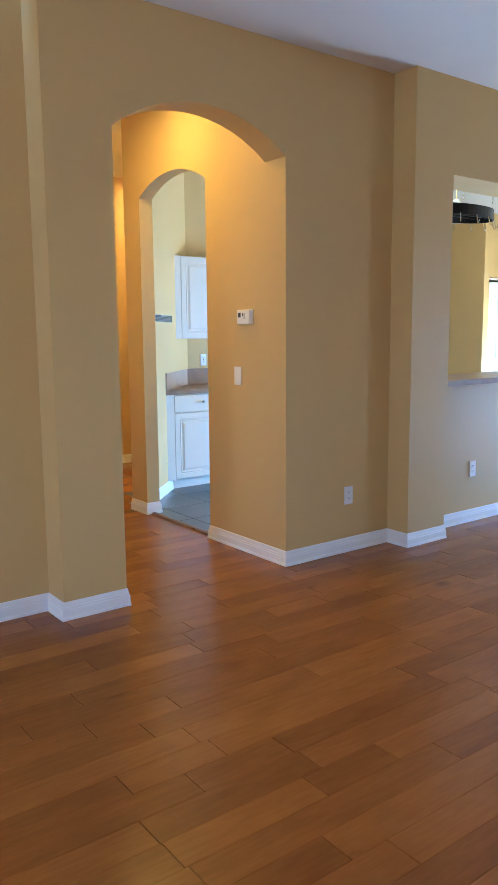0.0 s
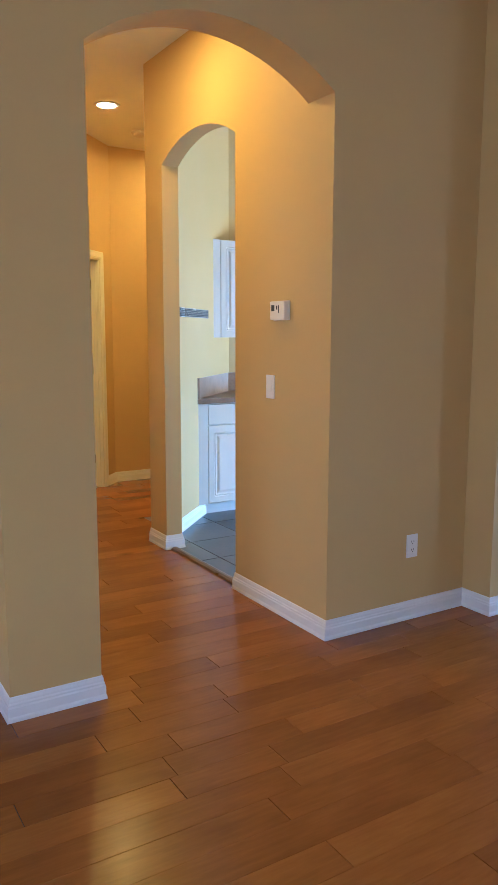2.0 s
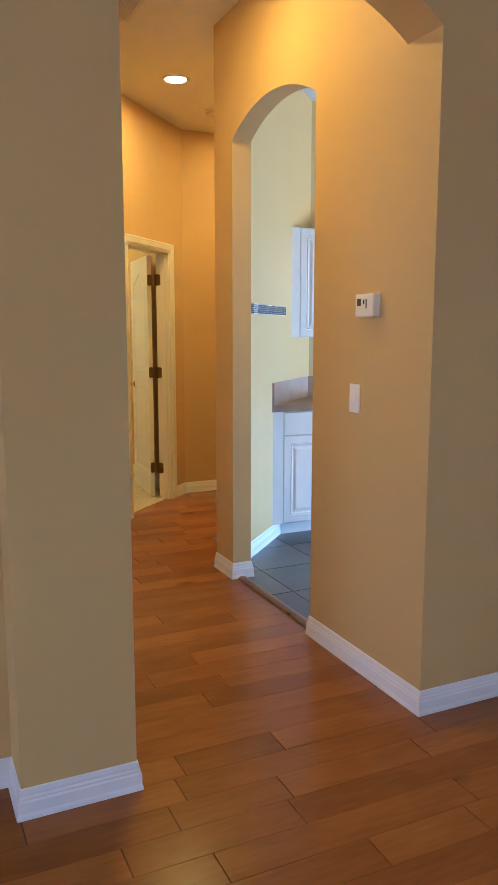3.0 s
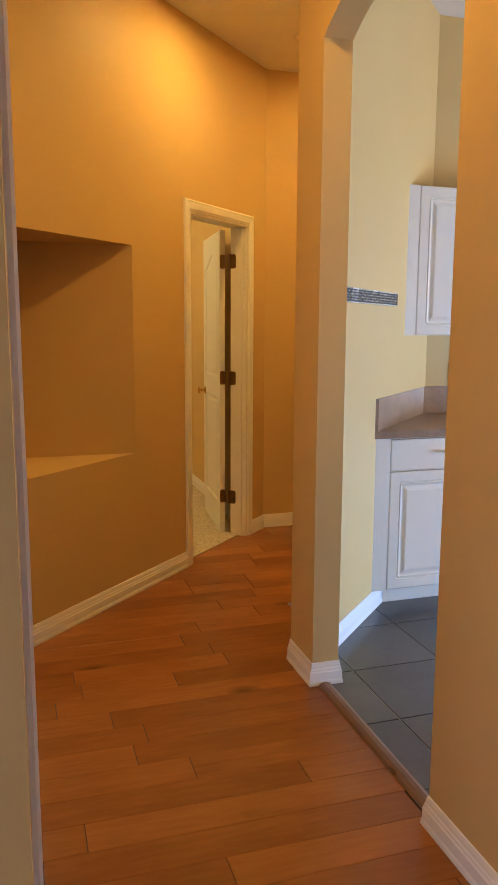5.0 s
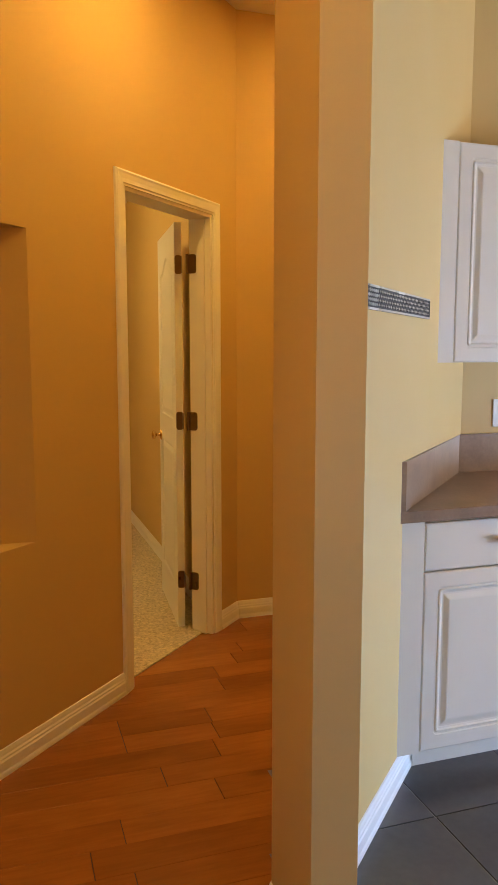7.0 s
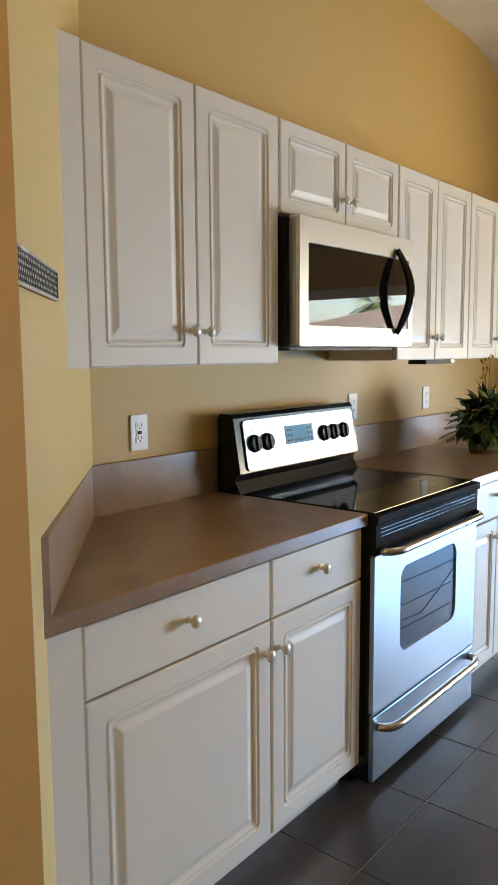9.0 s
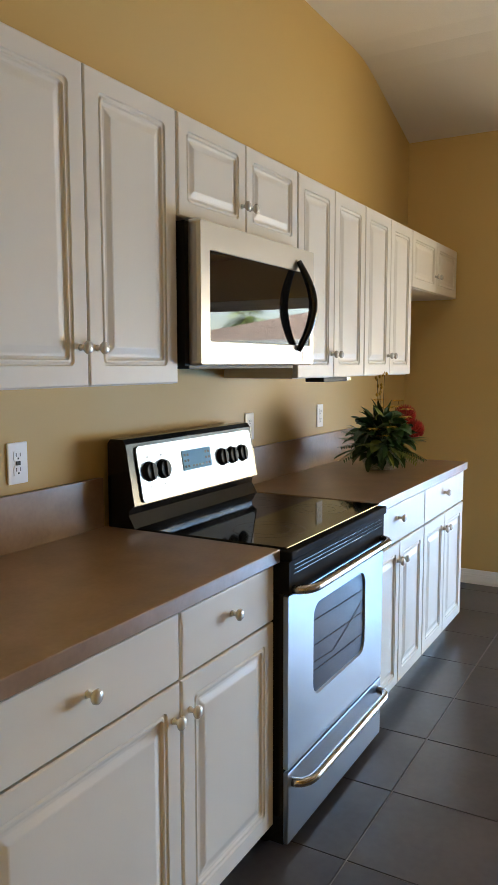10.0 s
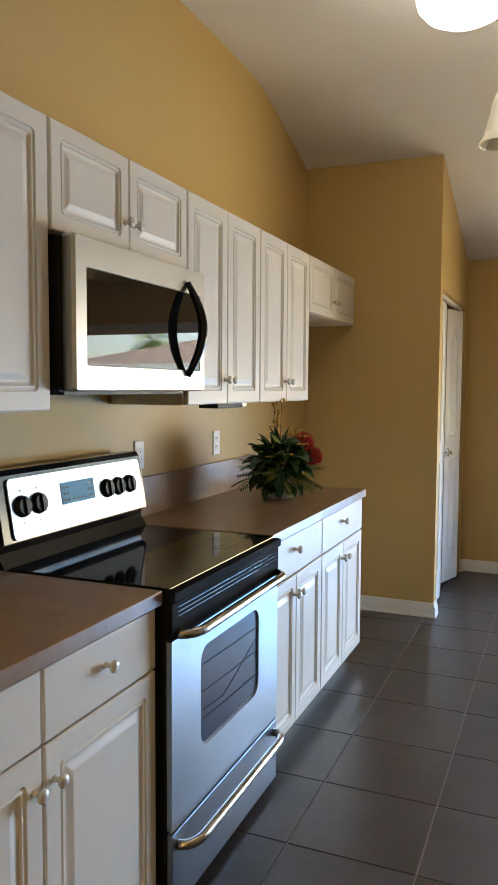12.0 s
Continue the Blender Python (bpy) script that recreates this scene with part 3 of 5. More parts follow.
# closed door in the passage's left wall
m_left = Matrix.Translation((XL, D20, 0)) @ pose(0, 0, 0, 0, 0, 90)
door2 = thing("door_2", m_left, "white moulded door, closed, in a white casing", "door")
door2["kind"] = "structure"
casing(D21 - D20, 2.04, door2, Matrix())
bm = bmesh.new()
box(bm, 0, 0.016, 0.001, 0.118, 0, 2.03)
box(bm, D21 - D20 - 0.016, D21 - D20, 0.001, 0.118, 0, 2.03)
box(bm, 0, D21 - D20, 0.001, 0.118, 2.026, 2.04)
part("jamb", bm, TRIM, door2)
leaf2 = part("door_leaf", leaf_mesh(D21 - D20 - 0.036, 2.01), TRIM, door2, m=Matrix.Translation((0.018, 0.05, 0.012)))
part("door_knob", knob_bm(), BRASS, leaf2, "brass knob", smooth=True, m=Matrix.Translation((0.07, 0, 0.93)) @ pose(0, 0, 0, 90))

# bifold pantry doors: two pairs of narrow leaves, each folded a little open
bif = thing("bifold_door", Matrix.Translation((7.815, 5.50, 0)), "white bifold pantry doors with arched panels, slightly open", "door")
LW = 0.268
PAIRS = (((0.003, 0.004), (0.270, -0.020), (0.533, 0.012)), ((0.655, 0.024), (0.908, -0.052), (1.160, 0.014)))
for pair in PAIRS:
    for k, ((xa, ya), (xb, yb)) in enumerate(zip(pair, pair[1:])):
        ml = Matrix.Translation((xa, ya, 0.03)) @ pose(0, 0, 0, 0, 0, math.degrees(math.atan2(yb - ya, xb - xa)))
        lf = part("door_leaf", leaf_mesh(math.hypot(xb - xa, yb - ya) - 0.006, 1.975, 0.03), TRIM, bif, m=ml)
        if (pair is PAIRS[0]) == (k == 1):
            part("door_knob", knob_bm(0.014, 0.03), CHROME, lf, "small chrome knob", smooth=True, m=Matrix.Translation((0.05 if k == 0 else LW - 0.05, 0, 0.95)) @ pose(0, 0, 0, 90))
part("door_track", boxed(0, 1.16, -0.012, 0.012, 2.03, 2.053), ALU, bif)
wall("wall_pantry_inside", boxed(7.80, EAST, 6.20, 6.32, BOT, 2.5), "pantry back wall, coloured darker to stand in for shade", DARKVOID)


# ---- windows ----
def window(name, x0, x1, z0, z1, m, parts, label, door=False):
    """Frame, sashes and panes filling an opening; local x along the wall, y through it."""
    w = thing(name, m, label, "patio door" if door else "window")
    w["kind"] = "structure"
    f = 0.05
    bm = bmesh.new()
    box(bm, x0, x0 + f, 0.02, 0.10, z0, z1)
    box(bm, x1 - f, x1, 0.02, 0.10, z0, z1)
    box(bm, x0 + f, x1 - f, 0.02, 0.10, z1 - f, z1)
    box(bm, x0 + f, x1 - f, 0.02, 0.10, z0, z0 + f)
    part("window_frame", bm, ALU, w)
    step = (x1 - x0 - 2 * f) / parts
    for i in range(parts):
        a, b = x0 + f + i * step, x0 + f + (i + 1) * step
        y = 0.035 + 0.028 * (i % 2)
        bm = bmesh.new()
        s = 0.045
        box(bm, a, a + s, y, y + 0.024, z0 + f, z1 - f)
        box(bm, b - s, b, y, y + 0.024, z0 + f, z1 - f)
        box(bm, a + s, b - s, y, y + 0.024, z1 - f - s, z1 - f)
        box(bm, a + s, b - s, y, y + 0.024, z0 + f, z0 + f + s)
        sash = part("sash", bm, ALU, w)
        p = part("pane", boxed(a + s, b - s, y + 0.009, y + 0.014, z0 + f + s, z1 - f - s), CLEAR, sash)
        p.visible_shadow = False
    if not door:
        part("window_sill", boxed(x0 - 0.04, x1 + 0.04, -0.06, 0.02, z0 - 0.03, z0 + 0.002, bevel=0.004), TRIM, w)
    return w


window("window_1", SL0, SL1, 0.0, 2.03, Matrix.Translation((EAST + 0.13, 0, 0)) @ Matrix(((0, -1, 0, 0), (1, 0, 0, 0), (0, 0, 1, 0), (0, 0, 0, 1))), 2, "white framed sliding glass patio door to the yard", True)
window("window_2", -2.3, -0.9, 0.3, 2.2, Matrix.Translation((EAST + 0.13, 0, 0)) @ Matrix(((0, -1, 0, 0), (1, 0, 0, 0), (0, 0, 1, 0), (0, 0, 0, 1))), 2, "white framed living room window")
window("window_3", -0.4, 1.6, 0.6, 2.2, Matrix.Translation((-3.01, 0, 0)) @ Matrix(((0, -1, 0, 0), (1, 0, 0, 0), (0, 0, 1, 0), (0, 0, 0, 1))), 2, "white framed living room window")

# ---- kitchen cabinets ----
# the routed profile of a door: inset, depth, corner radius
DOOR_RINGS = [(0, 0.004, 0.001), (0.0035, 0.0005, 0.002), (0.006, 0, 0.003), (0.050, 0, 0.014), (0.0525, 0.0042, 0.013), (0.0565, 0.0050, 0.012), (0.0600, 0.0018, 0.011), (0.0640, 0.0016, 0.010), (0.0675, 0.0062, 0.009), (0.0740, 0.0080, 0.007), (0.0800, 0.0072, 0.005), (0.0960, 0.0022, 0.003), (0.1000, 0.0016, 0.002)]
DRAWER_RINGS = [(0, 0.004, 0.001), (0.002, 0.001, 0.0015), (0.005, 0, 0.002)]


def front_bm(w, h, raised=True, t=0.019):
    """A cabinet front: face at y = 0, body behind it."""
    bm = bmesh.new()
    prev = None
    k = 1.0 if min(w, h) > 0.33 else 0.86
    for d, depth, r in [(0, t, 0.001)] + (DOOR_RINGS if raised else DRAWER_RINGS):
        d = d * k if d > 0.01 else d
        ring = [bm.verts.new((u, depth, v)) for u, v in rounded(d, w - d, d, h - d, r, 4)]
        if prev:
            for i in range(len(ring)):
                j = (i + 1) % len(ring)
                bm.faces.new((prev[i], prev[j], ring[j], ring[i]))
        else:
            bm.faces.new(ring)
        prev = ring
    bm.faces.new(prev)
    return bm


KNOB_ME = None


def cab_knob(parent, x, z):
    global KNOB_ME
    if KNOB_ME is None:
        bm = lathe(bmesh.new(), [(0.0085, 0), (0.0075, 0.004), (0.0055, 0.008), (0.006, 0.014), (0.0125, 0.018), (0.0155, 0.022), (0.0150, 0.027), (0.010, 0.031), (0.001, 0.032)], sides=18)
        ob = part("knob", bm, KNOBS, smooth=True)
        KNOB_ME = ob.data
        bpy.data.objects.remove(ob)
    ob = new("knob", KNOB_ME)
    ob.parent = parent
    ob.matrix_basis = Matrix.Translation((x, 0, z)) @ pose(0, 0, 0, 90)
    return ob


def front(name, parent, x0, x1, z0, z1, y, raised=True, knob=None):
    """A door or drawer front under a cabinet; knob: its place across and up, from the front's corner."""
    g = 0.0015
    ob = part(name, front_bm(x1 - x0 - 2 * g, z1 - z0 - 2 * g, raised), FOIL, parent, m=Matrix.Translation((x0 + g, y, z0 + g)))
    if knob:
        cab_knob(ob, knob[0] - x0 - g, knob[1] - z0 - g)
    return ob


def cabinet(name, x0, x1, y_front, y_back, z0, z1, label, group, body=None):
    """A cabinet carcass; its fronts are added on its face."""
    c = thing(name, Matrix.Translation((x0, y_back, z0)), label, "cabinet", group)
    bm = body if body else boxed(x0, x1, y_front + 0.021, y_back - 0.002, z0, z1)
    bmesh.ops.translate(bm, verts=bm.verts[:], vec=(-x0, -y_back, -z0))
    part("body", bm, FOIL, c)
    return c


def add_front(c, name, x0, x1, z0, z1, y, raised=True, knob=None):
    o = c.matrix_world.translation
    k = (knob[0] - o.x, knob[1] - o.z) if knob else None
    return front(name, c, x0 - o.x, x1 - o.x, z0 - o.z, z1 - o.z, y - o.y, raised, k)


UZ0, UZ1, UY = 1.372, 2.137, 5.998
G_UP, G_BASE = "wall cabinets", "base cabinets"
DGK = 2.225                     # the kitchen's diagonal wall runs along y = x + DGK
# wall cabinets
body = plan(bmesh.new(), [(3.742, UY), (3.836, UY), (3.836, UY + 0.021), (4.606, UY + 0.021), (4.606, BACK - 0.002), (4.09, BACK - 0.002), (3.79, UY + 0.021)], UZ0, UZ1)
c = cabinet("wall_cabinet", 3.742, 4.606, UY, BACK, UZ0, UZ1, "white wall cabinet with two raised-panel doors and a corner filler", G_UP, body)
add_front(c, "cabinet_door", 3.838, 4.226, UZ0, UZ1, UY, knob=(4.196, 1.468))
add_front(c, "cabinet_door", 4.226, 4.605, UZ0, UZ1, UY, knob=(4.256, 1.468))
c = cabinet("wall_cabinet", 4.610, 5.386, UY, BACK, 1.846, UZ1, "short white wall cabinet above the microwave", G_UP)
add_front(c, "cabinet_door", 4.612, 4.999, 1.846, UZ1, UY, knob=(4.972, 1.935))
add_front(c, "cabinet_door", 4.999, 5.385, 1.846, UZ1, UY, knob=(5.026, 1.935))
c = cabinet("wall_cabinet", 5.388, 6.086, UY, BACK, UZ0, UZ1, "white wall cabinet with two raised-panel doors", G_UP)
add_front(c, "cabinet_door", 5.390, 5.736, UZ0, UZ1, UY, knob=(5.710, 1.468))
add_front(c, "cabinet_door", 5.736, 6.085, UZ0, UZ1, UY, knob=(5.762, 1.468))
c = cabinet("wall_cabinet", 6.088, 6.778, UY, BACK, UZ0, UZ1, "white wall cabinet with two raised-panel doors", G_UP)
add_front(c, "cabinet_door", 6.089, 6.437, UZ0, UZ1, UY, knob=(6.410, 1.468))
add_front(c, "cabinet_door", 6.437, 6.777, UZ0, UZ1, UY, knob=(6.464, 1.468))
c = cabinet("wall_cabinet", 6.780, 7.697, UY, BACK, 1.838, UZ1, "short white wall cabinet over the empty fridge space", G_UP)
add_front(c, "cabinet_door", 6.782, 7.240, 1.838, UZ1, UY, knob=(7.212, 1.933))
add_front(c, "cabinet_door", 7.240, 7.696, 1.838, UZ1, UY, knob=(7.268, 1.933))

# base cabinets
BY, BZ0, BZ1, DRZ = 5.70, 0.095, 0.874, 0.708
body = bmesh.new()
plan(body, [(3.462, BY), (3.556, BY), (3.556, BY + 0.021), (4.634, BY + 0.021), (4.634, BACK - 0.002), (4.09, BACK - 0.002), (3.50, BY + 0.021)], BZ0, BZ1)
plan(body, [(3.58, BY + 0.08), (4.634, BY + 0.08), (4.634, BY + 0.3), (3.80, BY + 0.3)], 0.001, BZ0)
c = cabinet("base_cabinet", 3.462, 4.634, BY, BACK, 0, BZ1, "white base cabinet with two drawers over two doors", G_BASE, body)
add_front(c, "drawer", 3.558, 4.170, DRZ, BZ1 - 0.006, BY, False, knob=(3.862, 0.797))
add_front(c, "drawer", 4.176, 4.633, DRZ, BZ1 - 0.006, BY, False, knob=(4.402, 0.797))
add_front(c, "cabinet_door", 3.558, 4.172, BZ0, DRZ - 0.003, BY, knob=(4.142, 0.622))
add_front(c, "cabinet_door", 4.176, 4.633, BZ0, DRZ - 0.003, BY, knob=(4.208, 0.622))
for x0, x1, xm, kd in ((5.446, 6.086, 5.746, 5.722), (6.088, 6.790, 6.434, 6.412)):
    body = boxed(x0, x1, BY + 0.021, BACK - 0.002, BZ0, BZ1)
    box(body, x0, x1, BY + 0.08, BACK - 0.05, 0.001, BZ0)
    c = cabinet("base_cabinet", x0, x1, BY, BACK, 0, BZ1, "white base cabinet with a drawer over two narrow doors", G_BASE, body)
    add_front(c, "drawer", x0 + 0.001, x1 - 0.001, DRZ, BZ1 - 0.006, BY, False, knob=(kd, 0.807))
    add_front(c, "cabinet_door", x0 + 0.001, xm, BZ0, DRZ - 0.003, BY, knob=(xm - 0.030, 0.628))
    add_front(c, "cabinet_door", xm, x1 - 0.001, BZ0, DRZ - 0.003, BY, knob=(xm + 0.030, 0.628))

# worktops with backsplash
CY = 5.684


def worktop(outline, label, splashes):
    t = tagged(part("worktop", plan(bmesh.new(), outline, 0.8755, 0.914), LAMINATE), label, "countertop")
    bev = t.modifiers.new("bevel", "BEVEL")
    bev.width, bev.segments = 0.003, 2
    for s in splashes:
        part("backsplash", plan(bmesh.new(), s, 0.914, 1.071), LAMINATE, t, "brown laminate backsplash")
    return t


worktop([(3.448, CY), (4.640, CY), (4.640, BACK - 0.002), (4.098, BACK - 0.002)], "brown mottled laminate worktop with a matching backsplash",
        [[(4.070, BACK - 0.020), (4.625, BACK - 0.020), (4.625, BACK - 0.002), (4.095, BACK - 0.002)],
         [(3.452, CY + 0.002), (3.478, CY + 0.002), (4.082, BACK - 0.021), (4.094, BACK - 0.006)]])
worktop([(5.440, CY), (6.803, CY), (6.803, BACK - 0.002), (5.440, BACK - 0.002)], "brown mottled laminate worktop carrying a flower basket",
        [[(5.420, BACK - 0.020), (6.803, BACK - 0.020), (6.803, BACK - 0.002), (5.420, BACK - 0.002)]])

# ---- range ----
RX0, RX1, RF = 4.648, 5.428, 5.662


def ring_plate(bm, r0, r1, z, cx, cy, sides=40):
    a = [bm.verts.new((cx + r0 * math.cos(2 * math.pi * k / sides), cy + r0 * math.sin(2 * math.pi * k / sides), z)) for k in range(sides)]
    b = [bm.verts.new((cx + r1 * math.cos(2 * math.pi * k / sides), cy + r1 * math.sin(2 * math.pi * k / sides), z)) for k in range(sides)]
    for k in range(sides):
        bm.faces.new((a[k], a[(k + 1) % sides], b[(k + 1) % sides], b[k]))


rng = thing("range", Matrix.Translation((RX0, RF, 0)), "stainless steel electric range with a black glass cooktop", "range")
W = RX1 - RX0
part("body", boxed(0.003, W - 0.003, 0.017, 0.64, 0.03, 0.895), BLACK, rng, "black enamel range body")
for x in (0.05, W - 0.05):
    part("foot", lathe(bmesh.new(), [(0.02, 0.001), (0.02, 0.02), (0.012, 0.03)], Matrix.Translation((x, 0.10, 0))), BLACKPLASTIC, rng)
part("cooktop_frame", boxed(-0.004, W + 0.004, -0.012, 0.60, 0.880, 0.908, bevel=0.006), VENT, rng)
ct = part("cooktop", boxed(0.012, W - 0.012, 0.012, 0.575, 0.909, 0.9145, bevel=0.002), COOKGLASS, rng, "black ceramic glass cooktop")
for cx, cy, r in ((0.20, 0.17, 0.115), (0.58, 0.17, 0.095), (0.20, 0.43, 0.085), (0.58, 0.43, 0.11)):
    for q in (r, r * 0.62):
        bm = bmesh.new()
        ring_plate(bm, q - 0.002, q, 0.9149, cx, cy)
        part("burner_ring", bm, RINGS, ct, "thin grey burner ring")
bm = boxed(0.0, W, -0.002, 0.05, 0.783, 0.876)
part("vent_panel", bm, VENT, rng)
for z in (0.838, 0.850, 0.862):
    part("vent_slat", boxed(0.03, W - 0.03, -0.004, 0.0, z, z + 0.0022), BLACK, rng)
# oven door with its window
bm = bmesh.new()
d0, d1 = 0.262, 0.778
win = rounded(0.170, W - 0.175, 0.415, 0.708, 0.045)
outer = rounded(0.0, W, d0, d1, 0.006, 6)
put = lambda u, v, d: (u, d, v)
a = [bm.verts.new(put(u, v, 0)) for u, v in outer]
b = [bm.verts.new(put(u, v, 0)) for u, v in win]
c2 = [bm.verts.new(put(u, v, 0.008)) for u, v in inset(win, 0.006)]
bk = [bm.verts.new(put(u, v, 0.016)) for u, v in outer]
n = len(outer)
for i in range(n):
    j = (i + 1) % n
    bm.faces.new((a[i], a[j], b[j], b[i])), bm.faces.new((b[i], b[j], c2[j], c2[i])), bm.faces.new((a[i], bk[i], bk[j], a[j]))
bm.faces.new(bk)
od = part("oven_door", bm, STEEL, rng, "brushed steel oven door")
bm = bmesh.new()
prism(bm, inset(win, 0.004), 0.0065, 0.012, lambda u, v, w: (u, w, v))
ow = part("oven_window", bm, OVENGLASS, od, "dark oven window with a blue reflection put into its colour")
bm = bmesh.new()
for z in (0.48, 0.56, 0.64):
    tube(bm, [(0.19, 0.0058, z + 0.012), (0.4, 0.0058, z + 0.004), (W - 0.19, 0.0058, z)], 0.0011, 6)
tube(bm, [(0.19, 0.0058, 0.520), (0.33, 0.0058, 0.508), (0.45, 0.0058, 0.548), (W - 0.19, 0.0058, 0.605)], 0.0010, 6)
part("oven_rack", bm, RACK, ow)


def bar_handle(x0, x1, z, r, out):
    bm = bmesh.new()
    pts = [(x0, 0.0, z)]
    pts += [(x0 + 0.07 * (1 - math.cos(math.pi / 2 * i / 6)), -out * math.sin(math.pi / 2 * i / 6), z) for i in range(1, 7)]
    pts += [(x1 - 0.07 * (1 - math.cos(math.pi / 2 * i / 6)), -out * math.sin(math.pi / 2 * i / 6), z) for i in range(6, 0, -1)]
    pts += [(x1, 0.0, z)]
    return tube(bm, pts, r, 14)


part("handle", bar_handle(0.03, W - 0.03, 0.792, 0.0135, 0.048), HANDLE, od, "satin steel bar handle", smooth=True)
dr = part("storage_drawer", boxed(0.0, W, 0.0, 0.016, 0.036, 0.254, bevel=0.004), STEEL, rng, "brushed steel storage drawer")
part("handle", bar_handle(0.03, W - 0.03, 0.215, 0.0135, 0.046), HANDLE, dr, "satin steel bar handle", smooth=True)
# backguard: black housing with a tilted steel control panel
bm = bmesh.new()
prof = [(0.535, 0.912), (0.56, 0.955), (0.556, 0.972), (0.535, 0.985), (0.568, 1.178), (0.580, 1.193), (0.628, 1.193), (0.640, 1.180), (0.640, 0.880), (0.535, 0.880)]
prism(bm, prof, -0.004, W + 0.004, lambda u, v, w: (w, u, v))
bg = part("backguard", bm, BLACK, rng, "black enamel backguard")
m_panel = Matrix.Translation((0, 0.5345, 0.990)) @ pose(0, 0, 0, -9.7)
bm = bmesh.new()
prism(bm, rounded(0.035, W - 0.020, 0.0, 0.180, 0.016), -0.006, 0.0, lambda u, v, w: (u, w, v))
pn = part("control_panel", bm, STEEL, rng, "brushed steel control panel", m=m_panel)
part("display", boxed(0.275, 0.455, -0.0085, -0.006, 0.072, 0.142, bevel=0.001), DISPLAY, pn, "pale blue clock display")
bm = bmesh.new()
for i in range(2):
    for j in range(3):
        box(bm, 0.284 + i * 0.018, 0.295 + i * 0.018, -0.0092, -0.0086, 0.082 + j * 0.020, 0.090 + j * 0.020)
        box(bm, 0.415 + i * 0.018, 0.426 + i * 0.018, -0.0092, -0.0086, 0.082 + j * 0.020, 0.090 + j * 0.020)
for i in range(4):
    box(bm, 0.330 + i * 0.020, 0.342 + i * 0.020, -0.0092, -0.0086, 0.082, 0.088)
part("display_marks", bm, MARKS, pn)
for x in (0.085, 0.160, 0.530, 0.600, 0.675):
    bm = lathe(bmesh.new(), [(0.033, 0), (0.033, 0.004), (0.031, 0.006), (0.0295, 0.013), (0.027, 0.016), (0.001, 0.0165)], sides=22)
    box(bm, -0.005, 0.005, -0.026, 0.026, 0.015, 0.023)
    part("control_knob", bm, BLACKPLASTIC, pn, "black control knob", m=Matrix.Translation((x, -0.006, 0.095)) @ pose(0, 0, 0, 90))
for x in (0.085, 0.160, 0.600):
    for z in (0.045, 0.142):
        part("indicator_mark", boxed(x - 0.004, x + 0.004, -0.0068, -0.006, z - 0.003, z + 0.003), MARKS, pn)

# ---- microwave ----
MX0, MX1, MY, MZ0, MZ1 = 4.614, 5.384, 5.940, 1.424, 1.838
mw = thing("microwave", Matrix.Translation((MX0, MY, MZ0)), "stainless over-the-range microwave with a dark glass door", "microwave")
MW, MH = MX1 - MX0, MZ1 - MZ0
part("case", boxed(0.0, MW, 0.040, BACK - MY - 0.004, 0.0, MH - 0.004), BLACKPLASTIC, mw, "black microwave case")
part("underside", boxed(0.05, MW - 0.03, 0.06, 0.36, -0.010, 0.0), BLACKPLASTIC, mw)
bm = bmesh.new()
outer = rounded(0.024, MW + 0.020, 0.004, MH, 0.008, 6)
win = rounded(0.072, MW - 0.010, 0.070, 0.335, 0.006, 6)
a = [bm.verts.new(put(u, v, 0)) for u, v in outer]
b = [bm.verts.new(put(u, v, 0)) for u, v in win]
c2 = [bm.verts.new(put(u, v, 0.004)) for u, v in inset(win, 0.003)]
side = [bm.verts.new(put(u, v, 0.012)) for u, v in inset(outer, -0.004)]
bk = [bm.verts.new(put(u, v, 0.042)) for u, v in inset(outer, -0.004)]
n = len(outer)
for i in range(n):
    j = (i + 1) % n
    for q in ((a[i], a[j], b[j], b[i]), (b[i], b[j], c2[j], c2[i]), (a[i], side[i], side[j], a[j]), (side[i], bk[i], bk[j], side[j])):
        bm.faces.new(q)
bm.faces.new(bk)
md = part("door", bm, MWSTEEL, mw, "brushed steel microwave door")
part("door_glass", prism(bmesh.new(), inset(win, 0.002), 0.003, 0.008, lambda u, v, w: (u, w, v)), MWGLASS, md, "black mirror-like door glass")
bm = bmesh.new()
pts, rad = [], []
for i in range(17):
    f = i / 16
    k = math.sin(math.pi * f)
    pts.append((0.655 + 0.012 * k, -0.004 - 0.052 * k, 0.052 + 0.315 * f))
    rad.append(0.010 + 0.006 * k)
tube(bm, pts, rad, 12)
part("handle", bm, BLACK, md, "bowed black and steel handle", smooth=True)
part("trim_line", boxed(MW - 0.075, MW - 0.072, -0.0006, 0.0, 0.010, 0.066), MARKS, md)

# under-cabinet lamp
ul = thing("under_cabinet_light", Matrix.Translation((5.80, 6.07, UZ0)), "small black under-cabinet light with a metal end", "light")
part("housing", boxed(0, 0.26, 0, 0.09, -0.022, 0.0, bevel=0.004), BLACKPLASTIC, ul)
part("end_cap", boxed(0.262, 0.31, 0.0, 0.09, -0.020, 0.0, bevel=0.004), CHROME, ul, "polished metal end cap")


